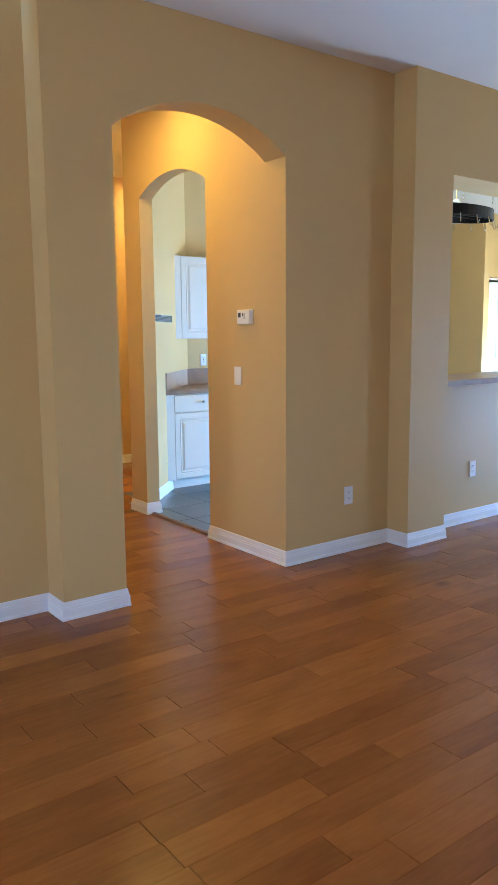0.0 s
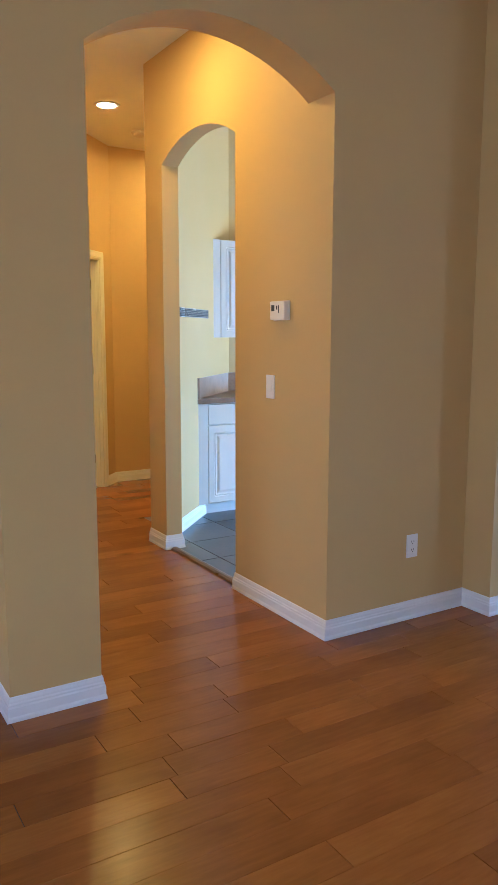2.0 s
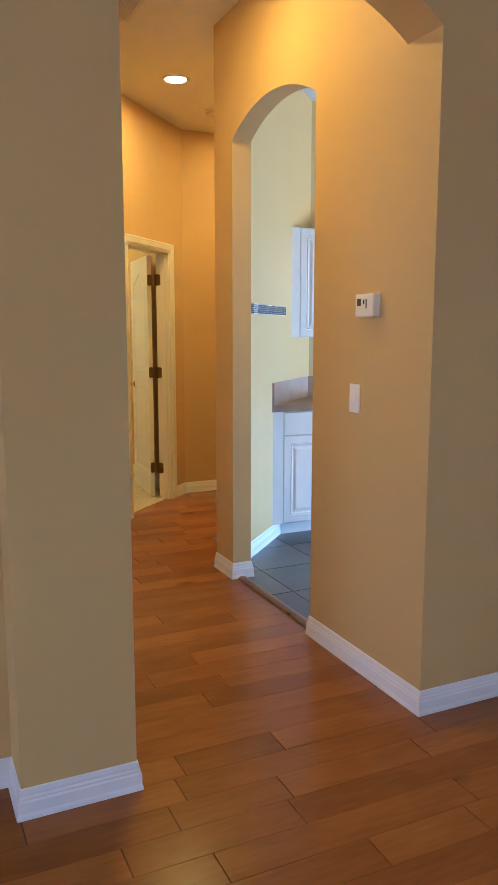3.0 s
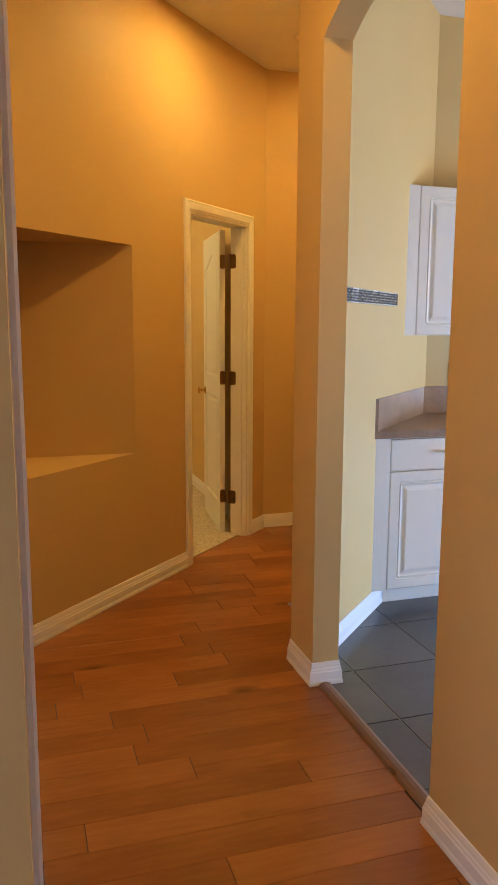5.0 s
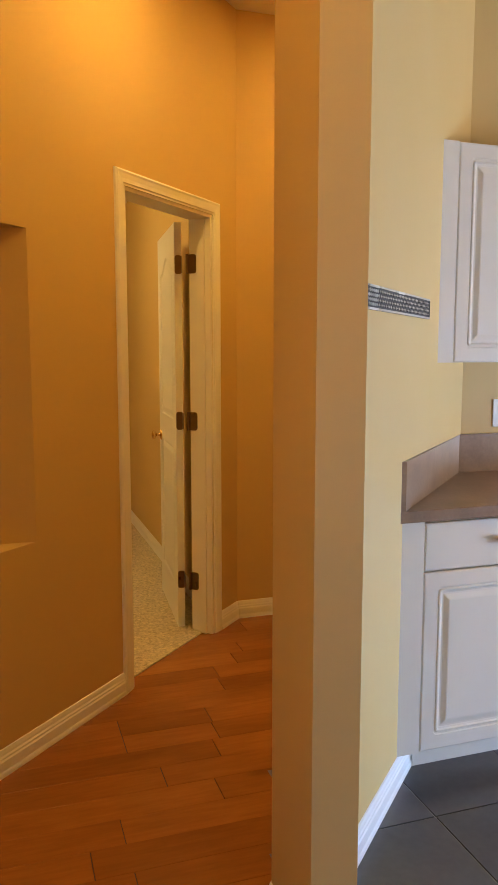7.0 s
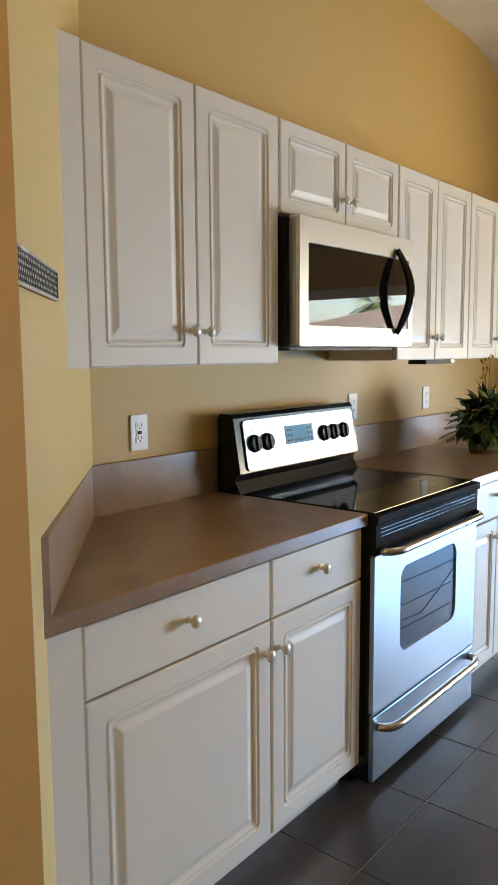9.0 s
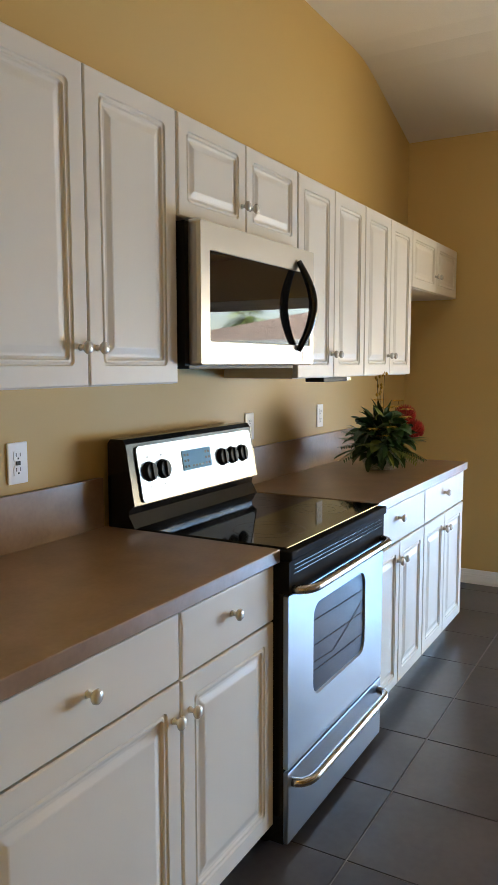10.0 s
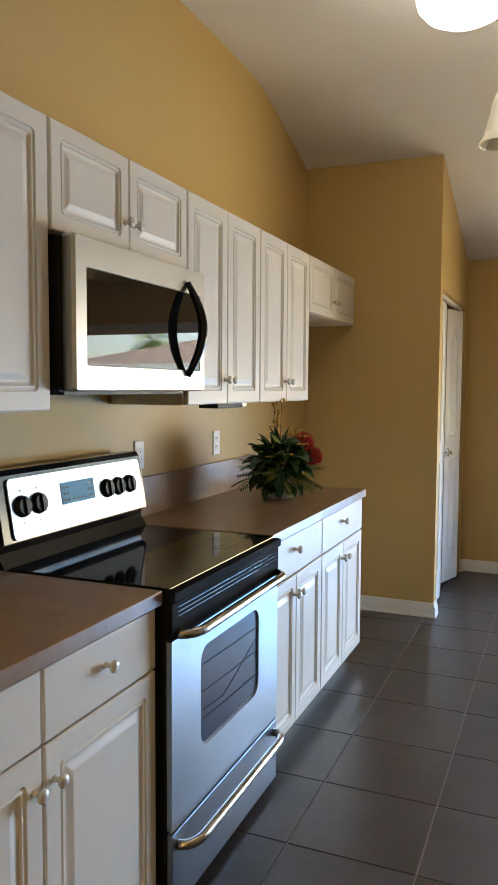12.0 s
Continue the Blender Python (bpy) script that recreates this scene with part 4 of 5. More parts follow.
# ---- electric plates ----
def outlet(m, label, material=PLATE_W, rocker=False, gfci=False):
    o = thing("light_switch" if rocker else "wall_outlet", m, label, "switch" if rocker else "outlet")
    pl = part("plate", boxed(-0.036, 0.036, -0.006, 0, -0.058, 0.058, bevel=0.003), material, o)
    if rocker:
        bm = bmesh.new()
        prism(bm, [(-0.0062, -0.033), (-0.009, -0.002), (-0.0068, 0.033), (-0.004, 0.033), (-0.004, -0.033)], -0.0165, 0.0165, lambda u, v, w: (w, u, v))
        part("rocker", bm, material, pl)
        return o
    for z in (-0.0205, 0.0205):
        f = part("receptacle", prism(bmesh.new(), rounded(-0.0165, 0.0165, z - 0.0145, z + 0.0145, 0.008, 4), -0.0075, -0.005, lambda u, v, w: (u, w, v)), material, pl)
        # raised dark pieces stand in for the shaded slot holes
        bm = bmesh.new()
        box(bm, -0.0085, -0.006, -0.0079, -0.0074, z - 0.002, z + 0.008)
        box(bm, 0.006, 0.0085, -0.0079, -0.0074, z - 0.002, z + 0.008)
        box(bm, -0.0025, 0.0025, -0.0079, -0.0074, z - 0.010, z - 0.005)
        part("slots", bm, SLOT, f)
    if gfci:
        part("test_button", boxed(-0.007, 0.007, -0.0090, -0.005, -0.0055, 0.0055), SLOT, pl)
    return o


outlet(Matrix.Translation((3.408, AY, 0.372)), "white duplex wall outlet above the baseboard")
outlet(Matrix.Translation((4.69, AY, 0.40)), "tan wall outlet under the bar ledge", PLATE)
outlet(Matrix.Translation((4.288, BACK, 1.156)), "white duplex outlet above the backsplash", PLATE_W, gfci=True)
outlet(Matrix.Translation((5.590, BACK, 1.163)), "white duplex outlet above the backsplash", PLATE)
outlet(Matrix.Translation((6.322, BACK, 1.166)), "white duplex outlet above the backsplash", PLATE)
outlet(Matrix.Translation((XR, 3.797, 1.143)) @ pose(0, 0, 0, 0, 0, -90), "white rocker light switch on the passage wall", PLATE_W, True)
th = thing("thermostat", Matrix.Translation((XR, 3.70, 1.512)) @ pose(0, 0, 0, 0, 0, -90), "white wall thermostat with a small dark display", "thermostat")
part("base", boxed(-0.066, 0.066, -0.010, 0, -0.046, 0.046, bevel=0.003), PLATE, th)
cv = part("cover", boxed(-0.062, 0.062, -0.032, -0.010, -0.044, 0.044, bevel=0.005), PLATE, th)
part("screen", boxed(-0.048, -0.022, -0.0328, -0.031, -0.002, 0.026), MARKS, cv, "small dark display")
part("slider", boxed(0.012, 0.018, -0.0335, -0.031, -0.012, 0.024), MARKS, cv)
part("slider", boxed(-0.006, 0.002, -0.0330, -0.031, 0.004, 0.022), SLOT, cv)

# mosaic border on the diagonal wall
SX, SL = 3.03, 0.875
st = thing("mosaic_border", Matrix.Translation((SX, SX + DGK, 1.518)) @ pose(0, 0, 0, 0, 0, 45), "narrow metal mosaic border strip on the wall", "wall tile")
part("backing", boxed(0, SL, -0.006, 0, 0, 0.064), MOSAICBACK, st)
bm = bmesh.new()
cols = int(SL / 0.0165)
for i in range(cols):
    for j in range(4):
        x = 0.006 + i * 0.0165 + (0.008 if j % 2 else 0)
        z = 0.010 + j * 0.0118
        if x + 0.013 < SL - 0.004:
            plan_pts = [(x, z + 0.0045), (x + 0.0065, z), (x + 0.013, z + 0.0045), (x + 0.0065, z + 0.009)]
            prism(bm, plan_pts, -0.0085, -0.006, lambda u, v, w: (u, w, v))
tagged(part("mosaic_pieces", bm, MOSAIC, st, "small steel lozenge pieces"), kind="stuff")
for z0 in (0.0, 0.0585):
    part("edge_strip", boxed(0, SL, -0.0095, -0.006, z0, z0 + 0.0055), MOSAIC, st)
part("edge_strip", boxed(SL - 0.005, SL, -0.0095, -0.006, 0.0055, 0.0585), MOSAICBACK, st)

# bar ledge
bm = boxed(4.150, 6.897, 3.142, AB + 0.16, 1.046, 1.086, bevel=0.004)
tagged(part("bar_ledge", bm, LAMINATE), "brown laminate bar ledge on the half wall", "countertop")

# door sill strip between wood and tile
bm = bmesh.new()
prof = [(-0.028, 0.0005), (0.028, 0.0005), (0.022, 0.010), (0.008, 0.016), (-0.008, 0.016), (-0.022, 0.010)]
prism(bm, prof, 4.147, PY - 0.018, lambda u, v, w: (2.936 + u, w, v))
tagged(part("threshold", bm, THRESH), "worn wooden threshold between wood floor and tile", "threshold", kind="structure")

# ---- lights ----
# the third fitting is unseen, added to go with the extra hall lamp
for cx, cy in (CAN_1, CAN_2, CAN_ADDED):
    dl = thing("recessed_light", Matrix.Translation((cx, cy, HALL_C)), "lit recessed ceiling light with a white trim ring", "light", "hall downlights")
    bm = lathe(bmesh.new(), [(0.070, 0.0), (0.094, 0.0), (0.096, -0.004), (0.090, -0.009), (0.074, -0.007), (0.070, -0.003)], sides=36)
    part("trim_ring", bm, TRIM, dl, smooth=True)
    part("bulb", lathe(bmesh.new(), [(0.069, -0.001), (0.066, -0.005), (0.045, -0.010), (0.001, -0.012)], sides=28), BULB, dl, "glowing lamp face")
# return air grille
cvent = thing("ceiling_vent", Matrix.Translation((2.09, 4.80, HALL_C)), "cream slatted air grille on the hall ceiling", "vent")
# flat dark sheet puts the shade between the slats into colour
part("backing", boxed(0.012, 0.343, 0.012, 0.588, -0.003, 0.0), SLOT, cvent, "dark sheet standing in for the shade behind the slats")
bm = bmesh.new()
for x0, x1, y0, y1 in ((0, 0.355, 0, 0.022), (0, 0.355, 0.578, 0.60), (0, 0.022, 0.022, 0.578), (0.333, 0.355, 0.022, 0.578)):
    box(bm, x0, x1, y0, y1, -0.012, 0.0, bevel=0.002)
part("frame", bm, SMOKE, cvent)
slat = None
for i in range(15):
    m = Matrix.Translation((0.034 + i * 0.0205, 0.30, -0.008)) @ pose(0, 0, 0, 0, 38, 0)
    if slat is None:
        first = part("slat", boxed(-0.008, 0.008, -0.278, 0.278, -0.0008, 0.0008), SMOKE, cvent, m=m)
        slat = first.data
    else:
        ob = new("slat", slat)
        ob.parent = cvent
        ob.matrix_basis = m
sd = thing("smoke_detector", Matrix.Translation((3.50, 6.77, HALL_C)), "round off-white smoke detector on the hall ceiling", "smoke detector")
part("base", lathe(bmesh.new(), [(0.070, 0), (0.070, -0.012), (0.064, -0.016), (0.001, -0.016)], sides=28), SMOKE, sd)
part("cover", lathe(bmesh.new(), [(0.056, -0.016), (0.054, -0.030), (0.044, -0.036), (0.001, -0.037)], sides=28), SMOKE, sd)
# unseen fitting and lamp, added to brighten the bedroom and its door leaf
fl = thing("added_flush_light", Matrix.Translation((1.9, 8.4, 2.6)), "added flush ceiling light, out of view, that brightens the bedroom", "light")
part("base", lathe(bmesh.new(), [(0.15, 0), (0.15, -0.02), (0.14, -0.025), (0.001, -0.025)]), ALU, fl)
part("bowl", lathe(bmesh.new(), [(0.138, -0.025), (0.13, -0.055), (0.09, -0.085), (0.03, -0.10), (0.001, -0.10)], sides=32), FROST, fl, "frosted glass bowl", smooth=True)
lamp("bedroom_fill", "POINT", Matrix.Translation((1.9, 8.4, 2.40)), 4.6, (1.0, 0.66, 0.16), 0.1)
bl = thing("bowl_light", Matrix.Translation((6.08, 5.15, KIT_C + 0.025)), "glowing frosted glass bowl ceiling light", "light")
part("canopy", lathe(bmesh.new(), [(0.07, 0), (0.07, -0.015), (0.03, -0.03), (0.001, -0.03)]), ALU, bl)
part("stem", tube(bmesh.new(), [(0, 0, -0.02), (0, 0, -0.17)], 0.010), ALU, bl)
part("bowl", lathe(bmesh.new(), [(0.020, -0.150), (0.183, -0.160), (0.186, -0.172), (0.178, -0.200), (0.150, -0.232), (0.100, -0.258), (0.040, -0.270), (0.001, -0.272)], sides=36), FROST, bl, "frosted glass bowl", smooth=True)
lamp("bowl_glow", "POINT", Matrix.Translation((6.05, 5.16, KIT_C - 0.33)), 0.2, (1.0, 0.9, 0.75), 0.1)
pl = thing("pendant_light", Matrix.Translation((6.60, 5.035, KIT_C)), "cream ribbed glass bell pendant, unlit", "light")
part("canopy", lathe(bmesh.new(), [(0.055, 0), (0.055, -0.012), (0.02, -0.025), (0.001, -0.025)]), BRASS, pl)
part("rod", tube(bmesh.new(), [(0, 0, -0.01), (0, 0, -0.34)], 0.006), BRASS, pl)
bm = bmesh.new()
sides = 48
prof = [(0.022, -0.33), (0.035, -0.345), (0.050, -0.39), (0.062, -0.45), (0.082, -0.52), (0.100, -0.555), (0.104, -0.565), (0.098, -0.560), (0.078, -0.518), (0.056, -0.45), (0.044, -0.39), (0.030, -0.352)]
rings = []
for r, z in prof:
    rings.append([bm.verts.new(((r + 0.0025 * (k % 2)) * math.cos(2 * math.pi * k / sides), (r + 0.0025 * (k % 2)) * math.sin(2 * math.pi * k / sides), z)) for k in range(sides)])
for a, b in zip(rings, rings[1:] + rings[:1]):
    for k in range(sides):
        bm.faces.new((a[k], a[(k + 1) % sides], b[(k + 1) % sides], b[k]))
part("shade", bm, SHADE, pl, "ribbed cream glass bell shade")

# pot rack
pr = thing("pot_rack", Matrix.Translation((5.62, 4.25, KIT_C)), "black oval iron pot rack on chains with chrome hooks", "pot rack")
bm = bmesh.new()
oval = [(0.44 * math.cos(2 * math.pi * k / 48), 0.21 * math.sin(2 * math.pi * k / 48)) for k in range(48)]
inn = inset(oval, 0.008)
for z0, z1 in ((-0.70, -0.61),):
    va = [[bm.verts.new((u, v, z)) for u, v in o] for o, z in ((oval, z0), (oval, z1), (inn, z1), (inn, z0))]
    for a, b in zip(va, va[1:] + va[:1]):
        for k in range(48):
            bm.faces.new((a[k], a[(k + 1) % 48], b[(k + 1) % 48], b[k]))
part("oval_band", bm, IRON, pr)
for y in (-0.10, 0.0, 0.10):
    part("cross_bar", boxed(-0.44 * math.sqrt(1 - (y / 0.21) ** 2) + 0.004, 0.44 * math.sqrt(1 - (y / 0.21) ** 2) - 0.004, y - 0.005, y + 0.005, -0.665, -0.655), IRON, pr)
for x in (-0.28, 0.28):
    for y in (-0.158, 0.158):
        bm = bmesh.new()
        for i in range(16):
            z = -0.60 + i * 0.0375
            tube(bm, [(x + (0.007 if i % 2 else 0) * math.cos(a), y + (0 if i % 2 else 0.007) * math.cos(a), z + 0.019 + 0.023 * math.sin(a)) for a in [2 * math.pi * j / 8 for j in range(9)]], 0.002, 5)
        part("chain", bm, CHROME, pr)
for k in range(14):
    a = 2 * math.pi * k / 14 + 0.2
    x, y = 0.445 * math.cos(a), 0.215 * math.sin(a)
    bm = tube(bmesh.new(), [(x * 0.985, y * 0.985, -0.692), (x * 1.0, y * 1.0, -0.712), (x * 1.02, y * 1.02, -0.735), (x * 1.045, y * 1.045, -0.762), (x * 1.09, y * 1.09, -0.765), (x * 1.115, y * 1.115, -0.735)], 0.0035, 6)
    part("hook", bm, CHROME, pr, "chrome hook")

# ---- flower basket ----
rnd = random.Random(7)
FX, FY, FZ = 6.33, 6.00, 0.914
fb = thing("flower_arrangement", Matrix.Translation((FX, FY, FZ)), "artificial tropical flowers and foliage in a white wicker basket", "flowers")
bm = bmesh.new()
for i in range(9):
    r = 0.068 + 0.004 * i
    z = 0.006 + 0.011 * i
    tube(bm, [((r + 0.0035 * (-1) ** (k + i)) * math.cos(2 * math.pi * k / 36), (r + 0.0035 * (-1) ** (k + i)) * math.sin(2 * math.pi * k / 36), z) for k in range(37)], 0.0052, 6)
for k in range(18):
    a = 2 * math.pi * k / 18
    tube(bm, [(0.068 * math.cos(a), 0.068 * math.sin(a), 0.002), (0.102 * math.cos(a), 0.102 * math.sin(a), 0.10)], 0.0035, 5)
lathe(bm, [(0.064, 0.001), (0.098, 0.098), (0.090, 0.098), (0.001, 0.09)], sides=18)
part("basket", bm, WICKER, fb, "white woven wicker basket")


def blade(bm, base, direction, length, width, curl, side, fold=0.25, n=7):
    """A leaf: a folded, drooping blade."""
    d = Vector(direction).normalized()
    s = d.cross(Vector((0, 0, 1)))
    s = (s.normalized() if s.length > 0.05 else Vector((1, 0, 0)))
    s = (s + Vector((0, 0, side))).normalized()
    rows = []
    p = Vector(base)
    for i in range(n + 1):
        f = i / n
        w = width * (math.sin(math.pi * min(f * 0.92 + 0.06, 1)) ** 0.8) * (1 - 0.15 * f)
        up = s.cross(d)
        rows.append((bm.verts.new(p - s * w / 2 + up * w * fold), bm.verts.new(p), bm.verts.new(p + s * w / 2 + up * w * fold)))
        d = (d + Vector((0, 0, -curl / n))).normalized()
        p = p + d * length / n
    for a, b in zip(rows, rows[1:]):
        bm.faces.new((a[0], a[1], b[1], b[0])), bm.faces.new((a[1], a[2], b[2], b[1]))


big, fern, pale = bmesh.new(), bmesh.new(), bmesh.new()
for i in range(52):
    a, e = rnd.uniform(0, 2 * math.pi), rnd.uniform(-0.3, 1.35)
    d = Vector((math.cos(a) * math.cos(e), math.sin(a) * math.cos(e), math.sin(e)))
    base = Vector((-0.02, -0.02, 0.15)) + Vector((d.x * 0.10, d.y * 0.09, d.z * 0.10))
    d = (d + Vector((rnd.uniform(-1, 1), rnd.uniform(-1, 1), rnd.uniform(-0.6, 0.9)))).normalized()
    blade(pale if i % 5 == 0 else big, base, d, rnd.uniform(0.06, 0.12), rnd.uniform(0.045, 0.07), rnd.uniform(0.5, 2.2), rnd.uniform(-0.8, 0.8), 0.14)
for i in range(34):
    # dark drooping leaves low over the basket
    a = rnd.uniform(2.2, 5.2)
    d = Vector((math.cos(a), math.sin(a), rnd.uniform(-0.2, 0.3)))
    blade(big, (0.06 * d.x - 0.03, 0.06 * d.y, rnd.uniform(0.06, 0.14)), d, rnd.uniform(0.06, 0.11), rnd.uniform(0.035, 0.055), rnd.uniform(0.6, 1.4), rnd.uniform(-0.4, 0.4), 0.16)
for i in range(150):
    a, e = rnd.uniform(0, 2 * math.pi), rnd.uniform(-0.85, 1.5)
    d = Vector((math.cos(a) * math.cos(e), math.sin(a) * math.cos(e), math.sin(e)))
    k = rnd.uniform(0.15, 0.72)
    base = Vector((-0.01, -0.01, 0.15)) + Vector((d.x * 0.165, d.y * 0.130, d.z * 0.150)) * k
    if base.z < 0.045:
        continue
    d = (d + Vector((0, 0, rnd.uniform(0.1, 0.9)))).normalized()
    blade(big, base, d, rnd.uniform(0.055, 0.115), rnd.uniform(0.030, 0.058), rnd.uniform(0.2, 2.0), rnd.uniform(-0.5, 0.5))
for i in range(30):
    a = rnd.uniform(0, 2 * math.pi)
    e = rnd.uniform(-0.1, 1.2)
    d = Vector((math.cos(a) * math.cos(e), math.sin(a) * math.cos(e), math.sin(e)))
    p = Vector((0.06 * d.x, 0.06 * d.y, 0.10))
    target = fern if i % 3 else pale
    for j in range(12):
        d = (d + Vector((0, 0, -0.055))).normalized()
        p = p + d * 0.0135
        if p.z < 0.012:
            break
        w = d.cross(Vector((0, 0, 1))).normalized()
        ln = 0.052 * math.sin(math.pi * (j + 2) / 17)
        for sg in (-1, 1):
            blade(target, p, w * sg + d * 0.55, ln, 0.010, 0.3, 0, 0.1, 3)
for i in range(14):
    a = rnd.uniform(-2.6, 0.8)
    e = rnd.uniform(0.0, 0.7)
    blade(pale, (0.05 * math.cos(a), 0.05 * math.sin(a), 0.10), (math.cos(a) * math.cos(e), math.sin(a) * math.cos(e), math.sin(e)), rnd.uniform(0.14, 0.21), 0.026, 0.8, 0.1)
for b, nm, mt, lb in ((big, "broad_leaves", LEAF, "dark green broad leaves"), (fern, "fern_fronds", LEAF, "dark green fern fronds"), (pale, "pale_leaves", LEAF2, "yellow-green slender leaves")):
    tagged(part(nm, b, mt, fb, lb), kind="stuff")
for px, py, pz, r in ((0.165, -0.07, 0.245, 0.056), (0.125, -0.13, 0.180, 0.052)):
    bm = bmesh.new()
    lathe(bm, [(0.001, -r * 0.7), (r * 0.45, -r * 0.5), (r * 0.6, 0), (r * 0.45, r * 0.4), (0.001, r * 0.55)], Matrix.Translation((px, py, pz)), 14)
    for i in range(150):
        z = 1 - 1.6 * (i + 0.5) / 150
        t = i * 2.39996
        q = math.sqrt(max(1 - z * z, 0))
        d = Vector((q * math.cos(t), q * math.sin(t), z))
        c0 = Vector((px, py, pz)) + d * r * 0.5
        tube(bm, [c0, c0 + d * r * 0.35 + Vector((0, 0, 0.004)), c0 + d * r * 0.5 + Vector((0, 0, 0.012))], [0.0032, 0.0026, 0.0012], 4)
    part("red_flower", bm, RED, fb, "red pincushion flower")
    part("stem", tube(bmesh.new(), [(0.03, -0.02, 0.08), (px * 0.8, py * 0.8, pz - r * 0.6)], 0.004, 6), STEM, fb)
for i, (px, py, pz) in enumerate(((0.0, -0.03, 0.30), (0.02, 0.02, 0.335), (-0.11, -0.09, 0.215), (-0.10, -0.05, 0.17), (0.04, -0.09, 0.25), (-0.155, -0.02, 0.205), (0.015, 0.01, 0.40), (0.0, 0.02, 0.44), (-0.03, 0.0, 0.365), (0.03, -0.005, 0.46), (0.06, -0.11, 0.29), (-0.05, -0.14, 0.26), (0.09, -0.06, 0.33), (-0.07, -0.1, 0.31))):
    bm = bmesh.new()
    if pz < 0.34:
        for k in range(6):
            a = 2 * math.pi * k / 6 + i
            blade(bm, (px, py, pz), (math.cos(a), math.sin(a), 0.5), 0.036, 0.021, 0.8, 0, 0.2, 4)
    else:
        for k in range(3):
            lathe(bm, [(0.001, -0.009), (0.006, -0.004), (0.007, 0.002), (0.003, 0.008), (0.001, 0.010)], Matrix.Translation((px + 0.011 * math.cos(2.1 * k + i), py + 0.011 * math.sin(2.1 * k + i), pz + 0.006 * k)), 7)
    part("yellow_flower", bm, YELLOW, fb, "small yellow blossom")
    part("stem", tube(bmesh.new(), [(px * 0.3, py * 0.3, 0.09), (px * 0.7, py * 0.7, pz * 0.6), (px, py, pz)], 0.0013, 5), STEM, fb)

# ---- outside ----
# added pale slab, unseen, to bounce warm sunlight up through the glass door
tagged(part("patio", boxed(EAST + 0.14, 14.5, 0.5, 6.0, -0.119, -0.02), CONCRETE), "pale concrete slab added unseen outside the glass door to bounce sunlight in", "patio", kind="structure")
tagged(part("ground", boxed(-400, 400, -400, 400, -0.6, -0.12), GRASS), "mown lawn behind the house", "lawn", kind="structure")
hs = thing("neighbour_house", Matrix.Translation((24.0, -8.0, -0.12)), "low pale stucco house with a pinkish shingle hip roof", "house")
part("house_wall", boxed(0, 12, 0, 22, 0, 2.2), STUCCO, hs)
bm = bmesh.new()
v = [bm.verts.new(p) for p in ((-0.6, -0.6, 2.28), (12.6, -0.6, 2.28), (12.6, 22.6, 2.28), (-0.6, 22.6, 2.28), (6.0, 6.5, 4.15), (6.0, 15.5, 4.15))]
for q in ((0, 1, 4), (1, 2, 5, 4), (2, 3, 5), (3, 0, 4, 5), (0, 3, 2, 1)):
    bm.faces.new([v[k] for k in q])
part("roof", bm, ROOF, hs)
part("fascia", boxed(-0.63, -0.60, -0.6, 22.6, 2.10, 2.30), TRIM, hs)
for y in (2.0, 7.0, 13.0):
    wv = part("window", boxed(-0.03, 0.02, y, y + 1.4, 0.8, 1.8), ALU, hs)
    part("pane", boxed(-0.036, -0.031, y + 0.06, y + 1.34, 0.86, 1.74), OVENGLASS, wv)


def palm(x, y, h, seed):
    r = random.Random(seed)
    p = thing("palm_tree", Matrix.Translation((x, y, -0.12)), "tall palm tree with arching green fronds", "tree")
    part("trunk", tube(bmesh.new(), [(0.25 * math.sin(i * 0.3), 0, h * i / 12) for i in range(13)], [0.19 - 0.006 * i + (0.012 if i % 2 else 0) for i in range(13)], 12), BARK, p)
    bm = bmesh.new()
    top = Vector((0.25 * math.sin(3.6), 0, h))
    for i in range(34):
        a, e = r.uniform(0, 2 * math.pi), r.uniform(-0.5, 1.2)
        d = Vector((math.cos(a) * math.cos(e), math.sin(a) * math.cos(e), math.sin(e)))
        q = top.copy()
        for j in range(16):
            d = (d + Vector((0, 0, -0.09))).normalized()
            q = q + d * 0.095
            w = d.cross(Vector((0, 0, 1))).normalized()
            for sg in (-1, 1):
                blade(bm, q, w * sg + d * 0.8 + Vector((0, 0, -0.25)), 0.50 * math.sin(math.pi * (j + 2) / 19) + 0.1, 0.045, 0.6, 0, 0.1, 2)
    part("crown", bm, FROND, p, "arching green fronds")


palm(34.0, -10.6, 3.7, 3)

# ---- floors, piece by piece ----
slab("floor_base", plan(bmesh.new(), [(-3.0, -3.5), (EAST, -3.5), (EAST, AY + 0.02), (XR + 0.03, AY + 0.02), (2.936, PY), (XR + 0.05, XR + 2.42), (3.95, BACK + 0.05), (5.55, BACK + 0.05), (5.55, HY + 0.05), (dg(S2)[0], HY + 0.02), dg(S0, 0.06), (1.74, XL + DC), (1.74, AB + 0.05), (-3.0, AB + 0.05)], -0.06, -0.004), "dark joints under the wooden floor boards", SUBFLOOR, "floor")
slab("floor_carpet", plan(bmesh.new(), [dg(S0 - 0.1, 0.055), dg(S1 + 0.1, 0.055), (3.38, 7.34), (3.38, 10.65), (0.2, 10.65), (0.2, 6.4), (1.9, 6.4)], -0.05, 0.006), "beige looped carpet in the bedroom", CARPET, "carpet")
PWD = 0.124
y = -3.5
near, far = [], []
rnd = random.Random(11)
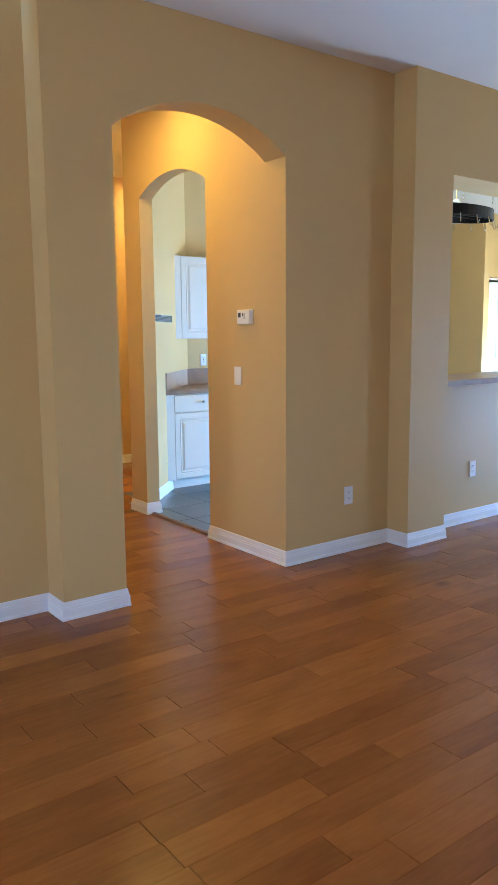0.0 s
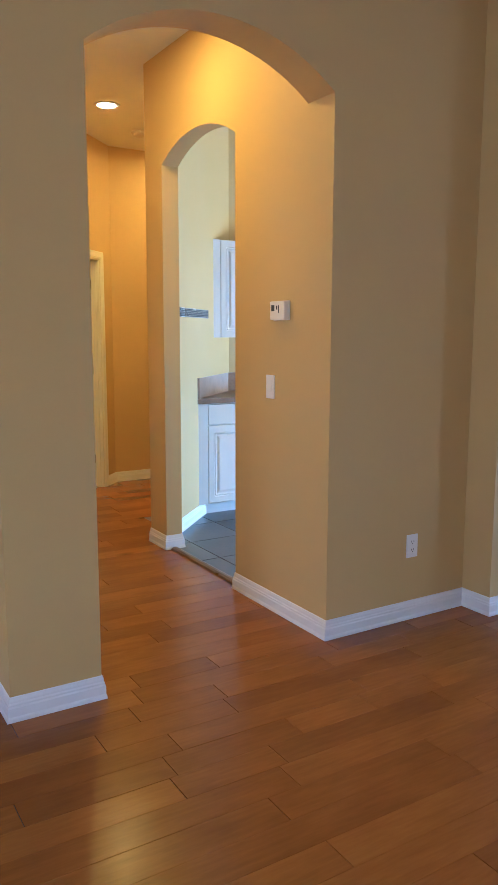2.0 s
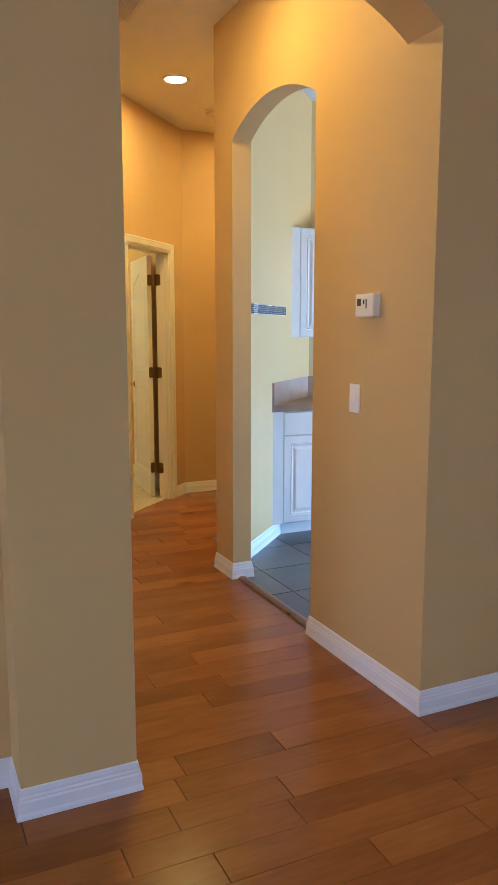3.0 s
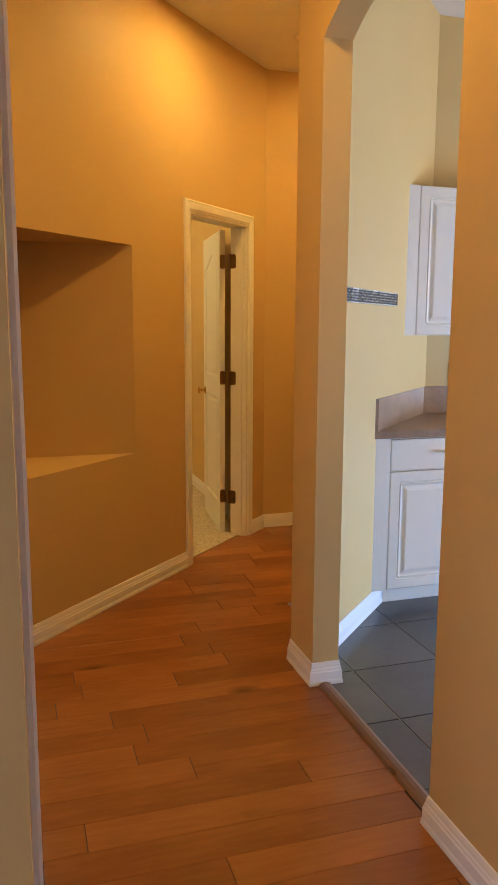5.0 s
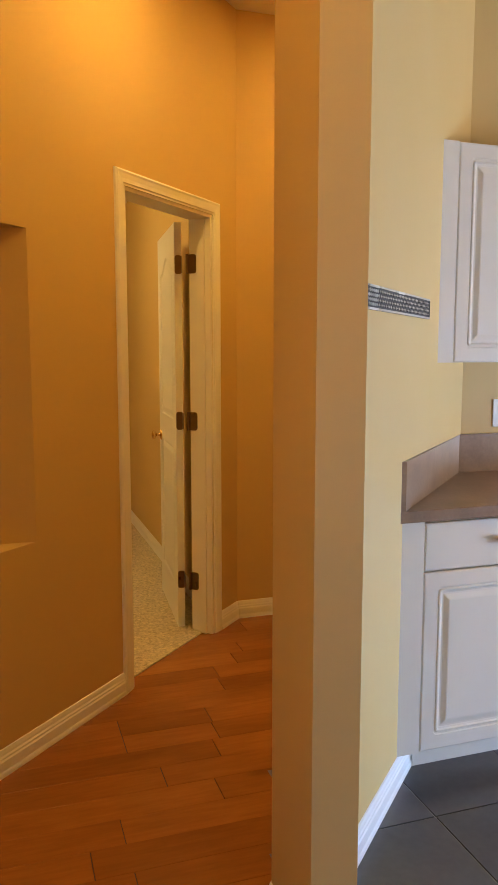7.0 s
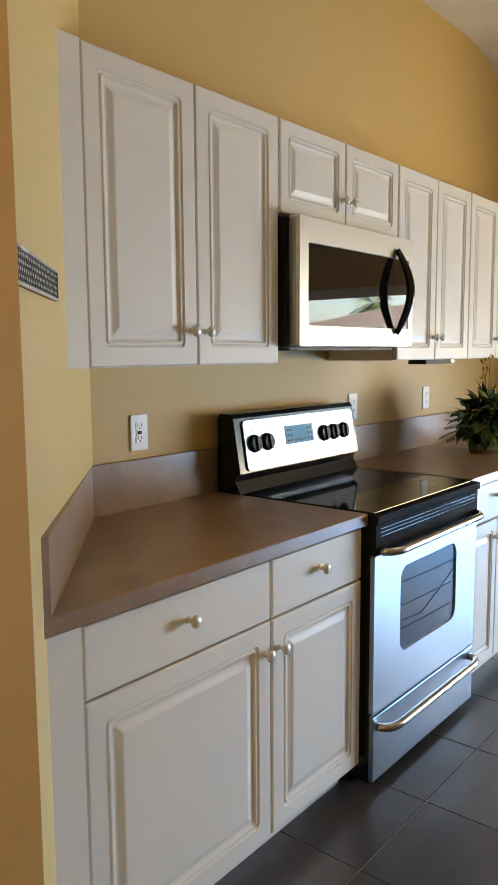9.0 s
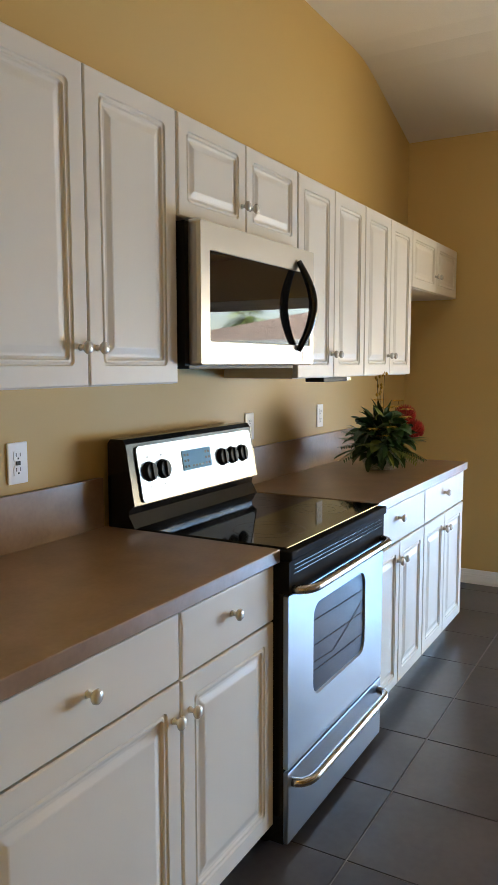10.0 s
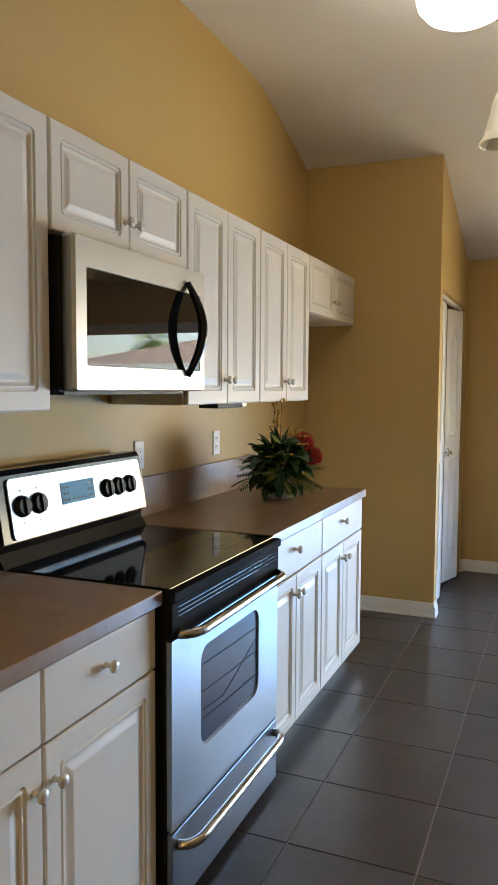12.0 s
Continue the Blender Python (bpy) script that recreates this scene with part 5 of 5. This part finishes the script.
while y < HY + 0.1:
    x = -3.0 - rnd.uniform(0, 1.0)
    while x < EAST:
        ln = rnd.choice((0.35, 0.5, 0.62, 0.78, 0.95, 1.15)) * rnd.uniform(0.92, 1.08)
        x0, x1, y0, y1 = x, x + ln, y, y + PWD
        x += ln
        cx, cy = (x0 + x1) / 2, (y0 + y1) / 2
        if cy < AY + 0.02:
            spans = [(-3.0, EAST)]
        elif cy < AB + 0.02:
            spans = [(-3.0, 1.45), (XL - 0.08, XR + 0.05)]
        else:
            right = 2.918 if cy < PY else (XR + 0.04 if cy < XR + 2.394 else cy - 2.394 + 0.12)
            spans = [(max(XL - 0.08, y1 - DC - 0.26), 5.5 if cy > BACK + 0.06 else right)]
        for lo_x, hi_x in spans:
            a, b = max(x0, lo_x), min(x1, hi_x)
            if b - a < 0.02:
                continue
            inside = (a + b) / 2 > -0.6 and (a + b) / 2 < 4.2 and y0 > 0.75
            (near if inside else far).append((a, b, y0, y1))
    y += PWD
near.sort(key=lambda q: -(q[2] * 0.6) + abs((q[0] + q[1]) / 2 - 2.0))
far += near[300:]
near = near[:300]
floor = tagged(new("floor"), "hand-scraped maple floor boards with dark joints", "floor", kind="structure")
floor.location = (0, 0, 0)


def board(bm, a, b, y0, y1, z=0.0):
    """One board: top with eased edges, 4 mm above the joints."""
    g, h, e = 0.0013, 0.0003, 0.0009
    lo = [bm.verts.new(p) for p in ((a + g, y0 + h, -0.004), (b - g, y0 + h, -0.004), (b - g, y1 - h, -0.004), (a + g, y1 - h, -0.004))]
    md = [bm.verts.new((p.co.x, p.co.y, z - 0.0009)) for p in lo]
    hi = [bm.verts.new(p) for p in ((a + g + e, y0 + h + e, z), (b - g - e, y0 + h + e, z), (b - g - e, y1 - h - e, z), (a + g + e, y1 - h - e, z))]
    for r0, r1 in ((lo, md), (md, hi)):
        for i in range(4):
            bm.faces.new((r0[i], r0[(i + 1) % 4], r1[(i + 1) % 4], r1[i]))
    bm.faces.new(hi)


for a, b, y0, y1 in near:
    bm = bmesh.new()
    board(bm, a, b, y0, y1, rnd.uniform(-0.0005, 0.0003))
    part("board", bm, WOOD_OBJ, floor)
bm = bmesh.new()
for a, b, y0, y1 in far:
    board(bm, a, b, y0, y1)
tagged(part("floor_boards", bm, WOOD_ISL, floor), kind="stuff")

TP, TX0, TY0 = 0.4045, 5.121, 5.508
bm = plan(bmesh.new(), [(2.936, AB - 0.03), (EAST, AB - 0.03), (EAST, BACK), (4.10, BACK), (2.99, 5.22), (2.936, 5.05)], -0.06, -0.003)
tiles = tagged(part("floor_kitchen", bm, GROUT), "charcoal ceramic floor tiles with grey grout", "floor", kind="structure")
TILE_ME = {}
g = 0.0024
for i in range(-6, 11):
    for j in range(-6, 4):
        x0, y0 = TX0 + i * TP + g, TY0 + j * TP + g
        x1, y1 = x0 + TP - 2 * g, y0 + TP - 2 * g
        x0, x1, y0, y1 = max(x0, 2.962), min(x1, EAST), max(y0, AB - 0.03), min(y1, BACK)
        if x1 - x0 < 0.03 or y1 - y0 < 0.03 or y0 > (x0 + x1) / 2 + DGK + 0.25:
            continue
        key = (round(x1 - x0, 3), round(y1 - y0, 3))
        if key not in TILE_ME:
            b = bmesh.new()
            w, h = key
            e = 0.0012
            lo = [b.verts.new(p) for p in ((0, 0, -0.003), (w, 0, -0.003), (w, h, -0.003), (0, h, -0.003))]
            hi = [b.verts.new(p) for p in ((e, e, 0.0006), (w - e, e, 0.0006), (w - e, h - e, 0.0006), (e, h - e, 0.0006))]
            for q in range(4):
                b.faces.new((lo[q], lo[(q + 1) % 4], hi[(q + 1) % 4], hi[q]))
            b.faces.new(hi)
            ob = part("tile", b, TILE, tiles)
            TILE_ME[key] = ob.data
        else:
            ob = new("tile", TILE_ME[key])
            ob.parent = tiles
        ob.location = (x0, y0, 0)
        ob.rotation_euler = (0.0006 * math.sin(i * 7 + j), 0.0006 * math.cos(i + j * 5), 0)
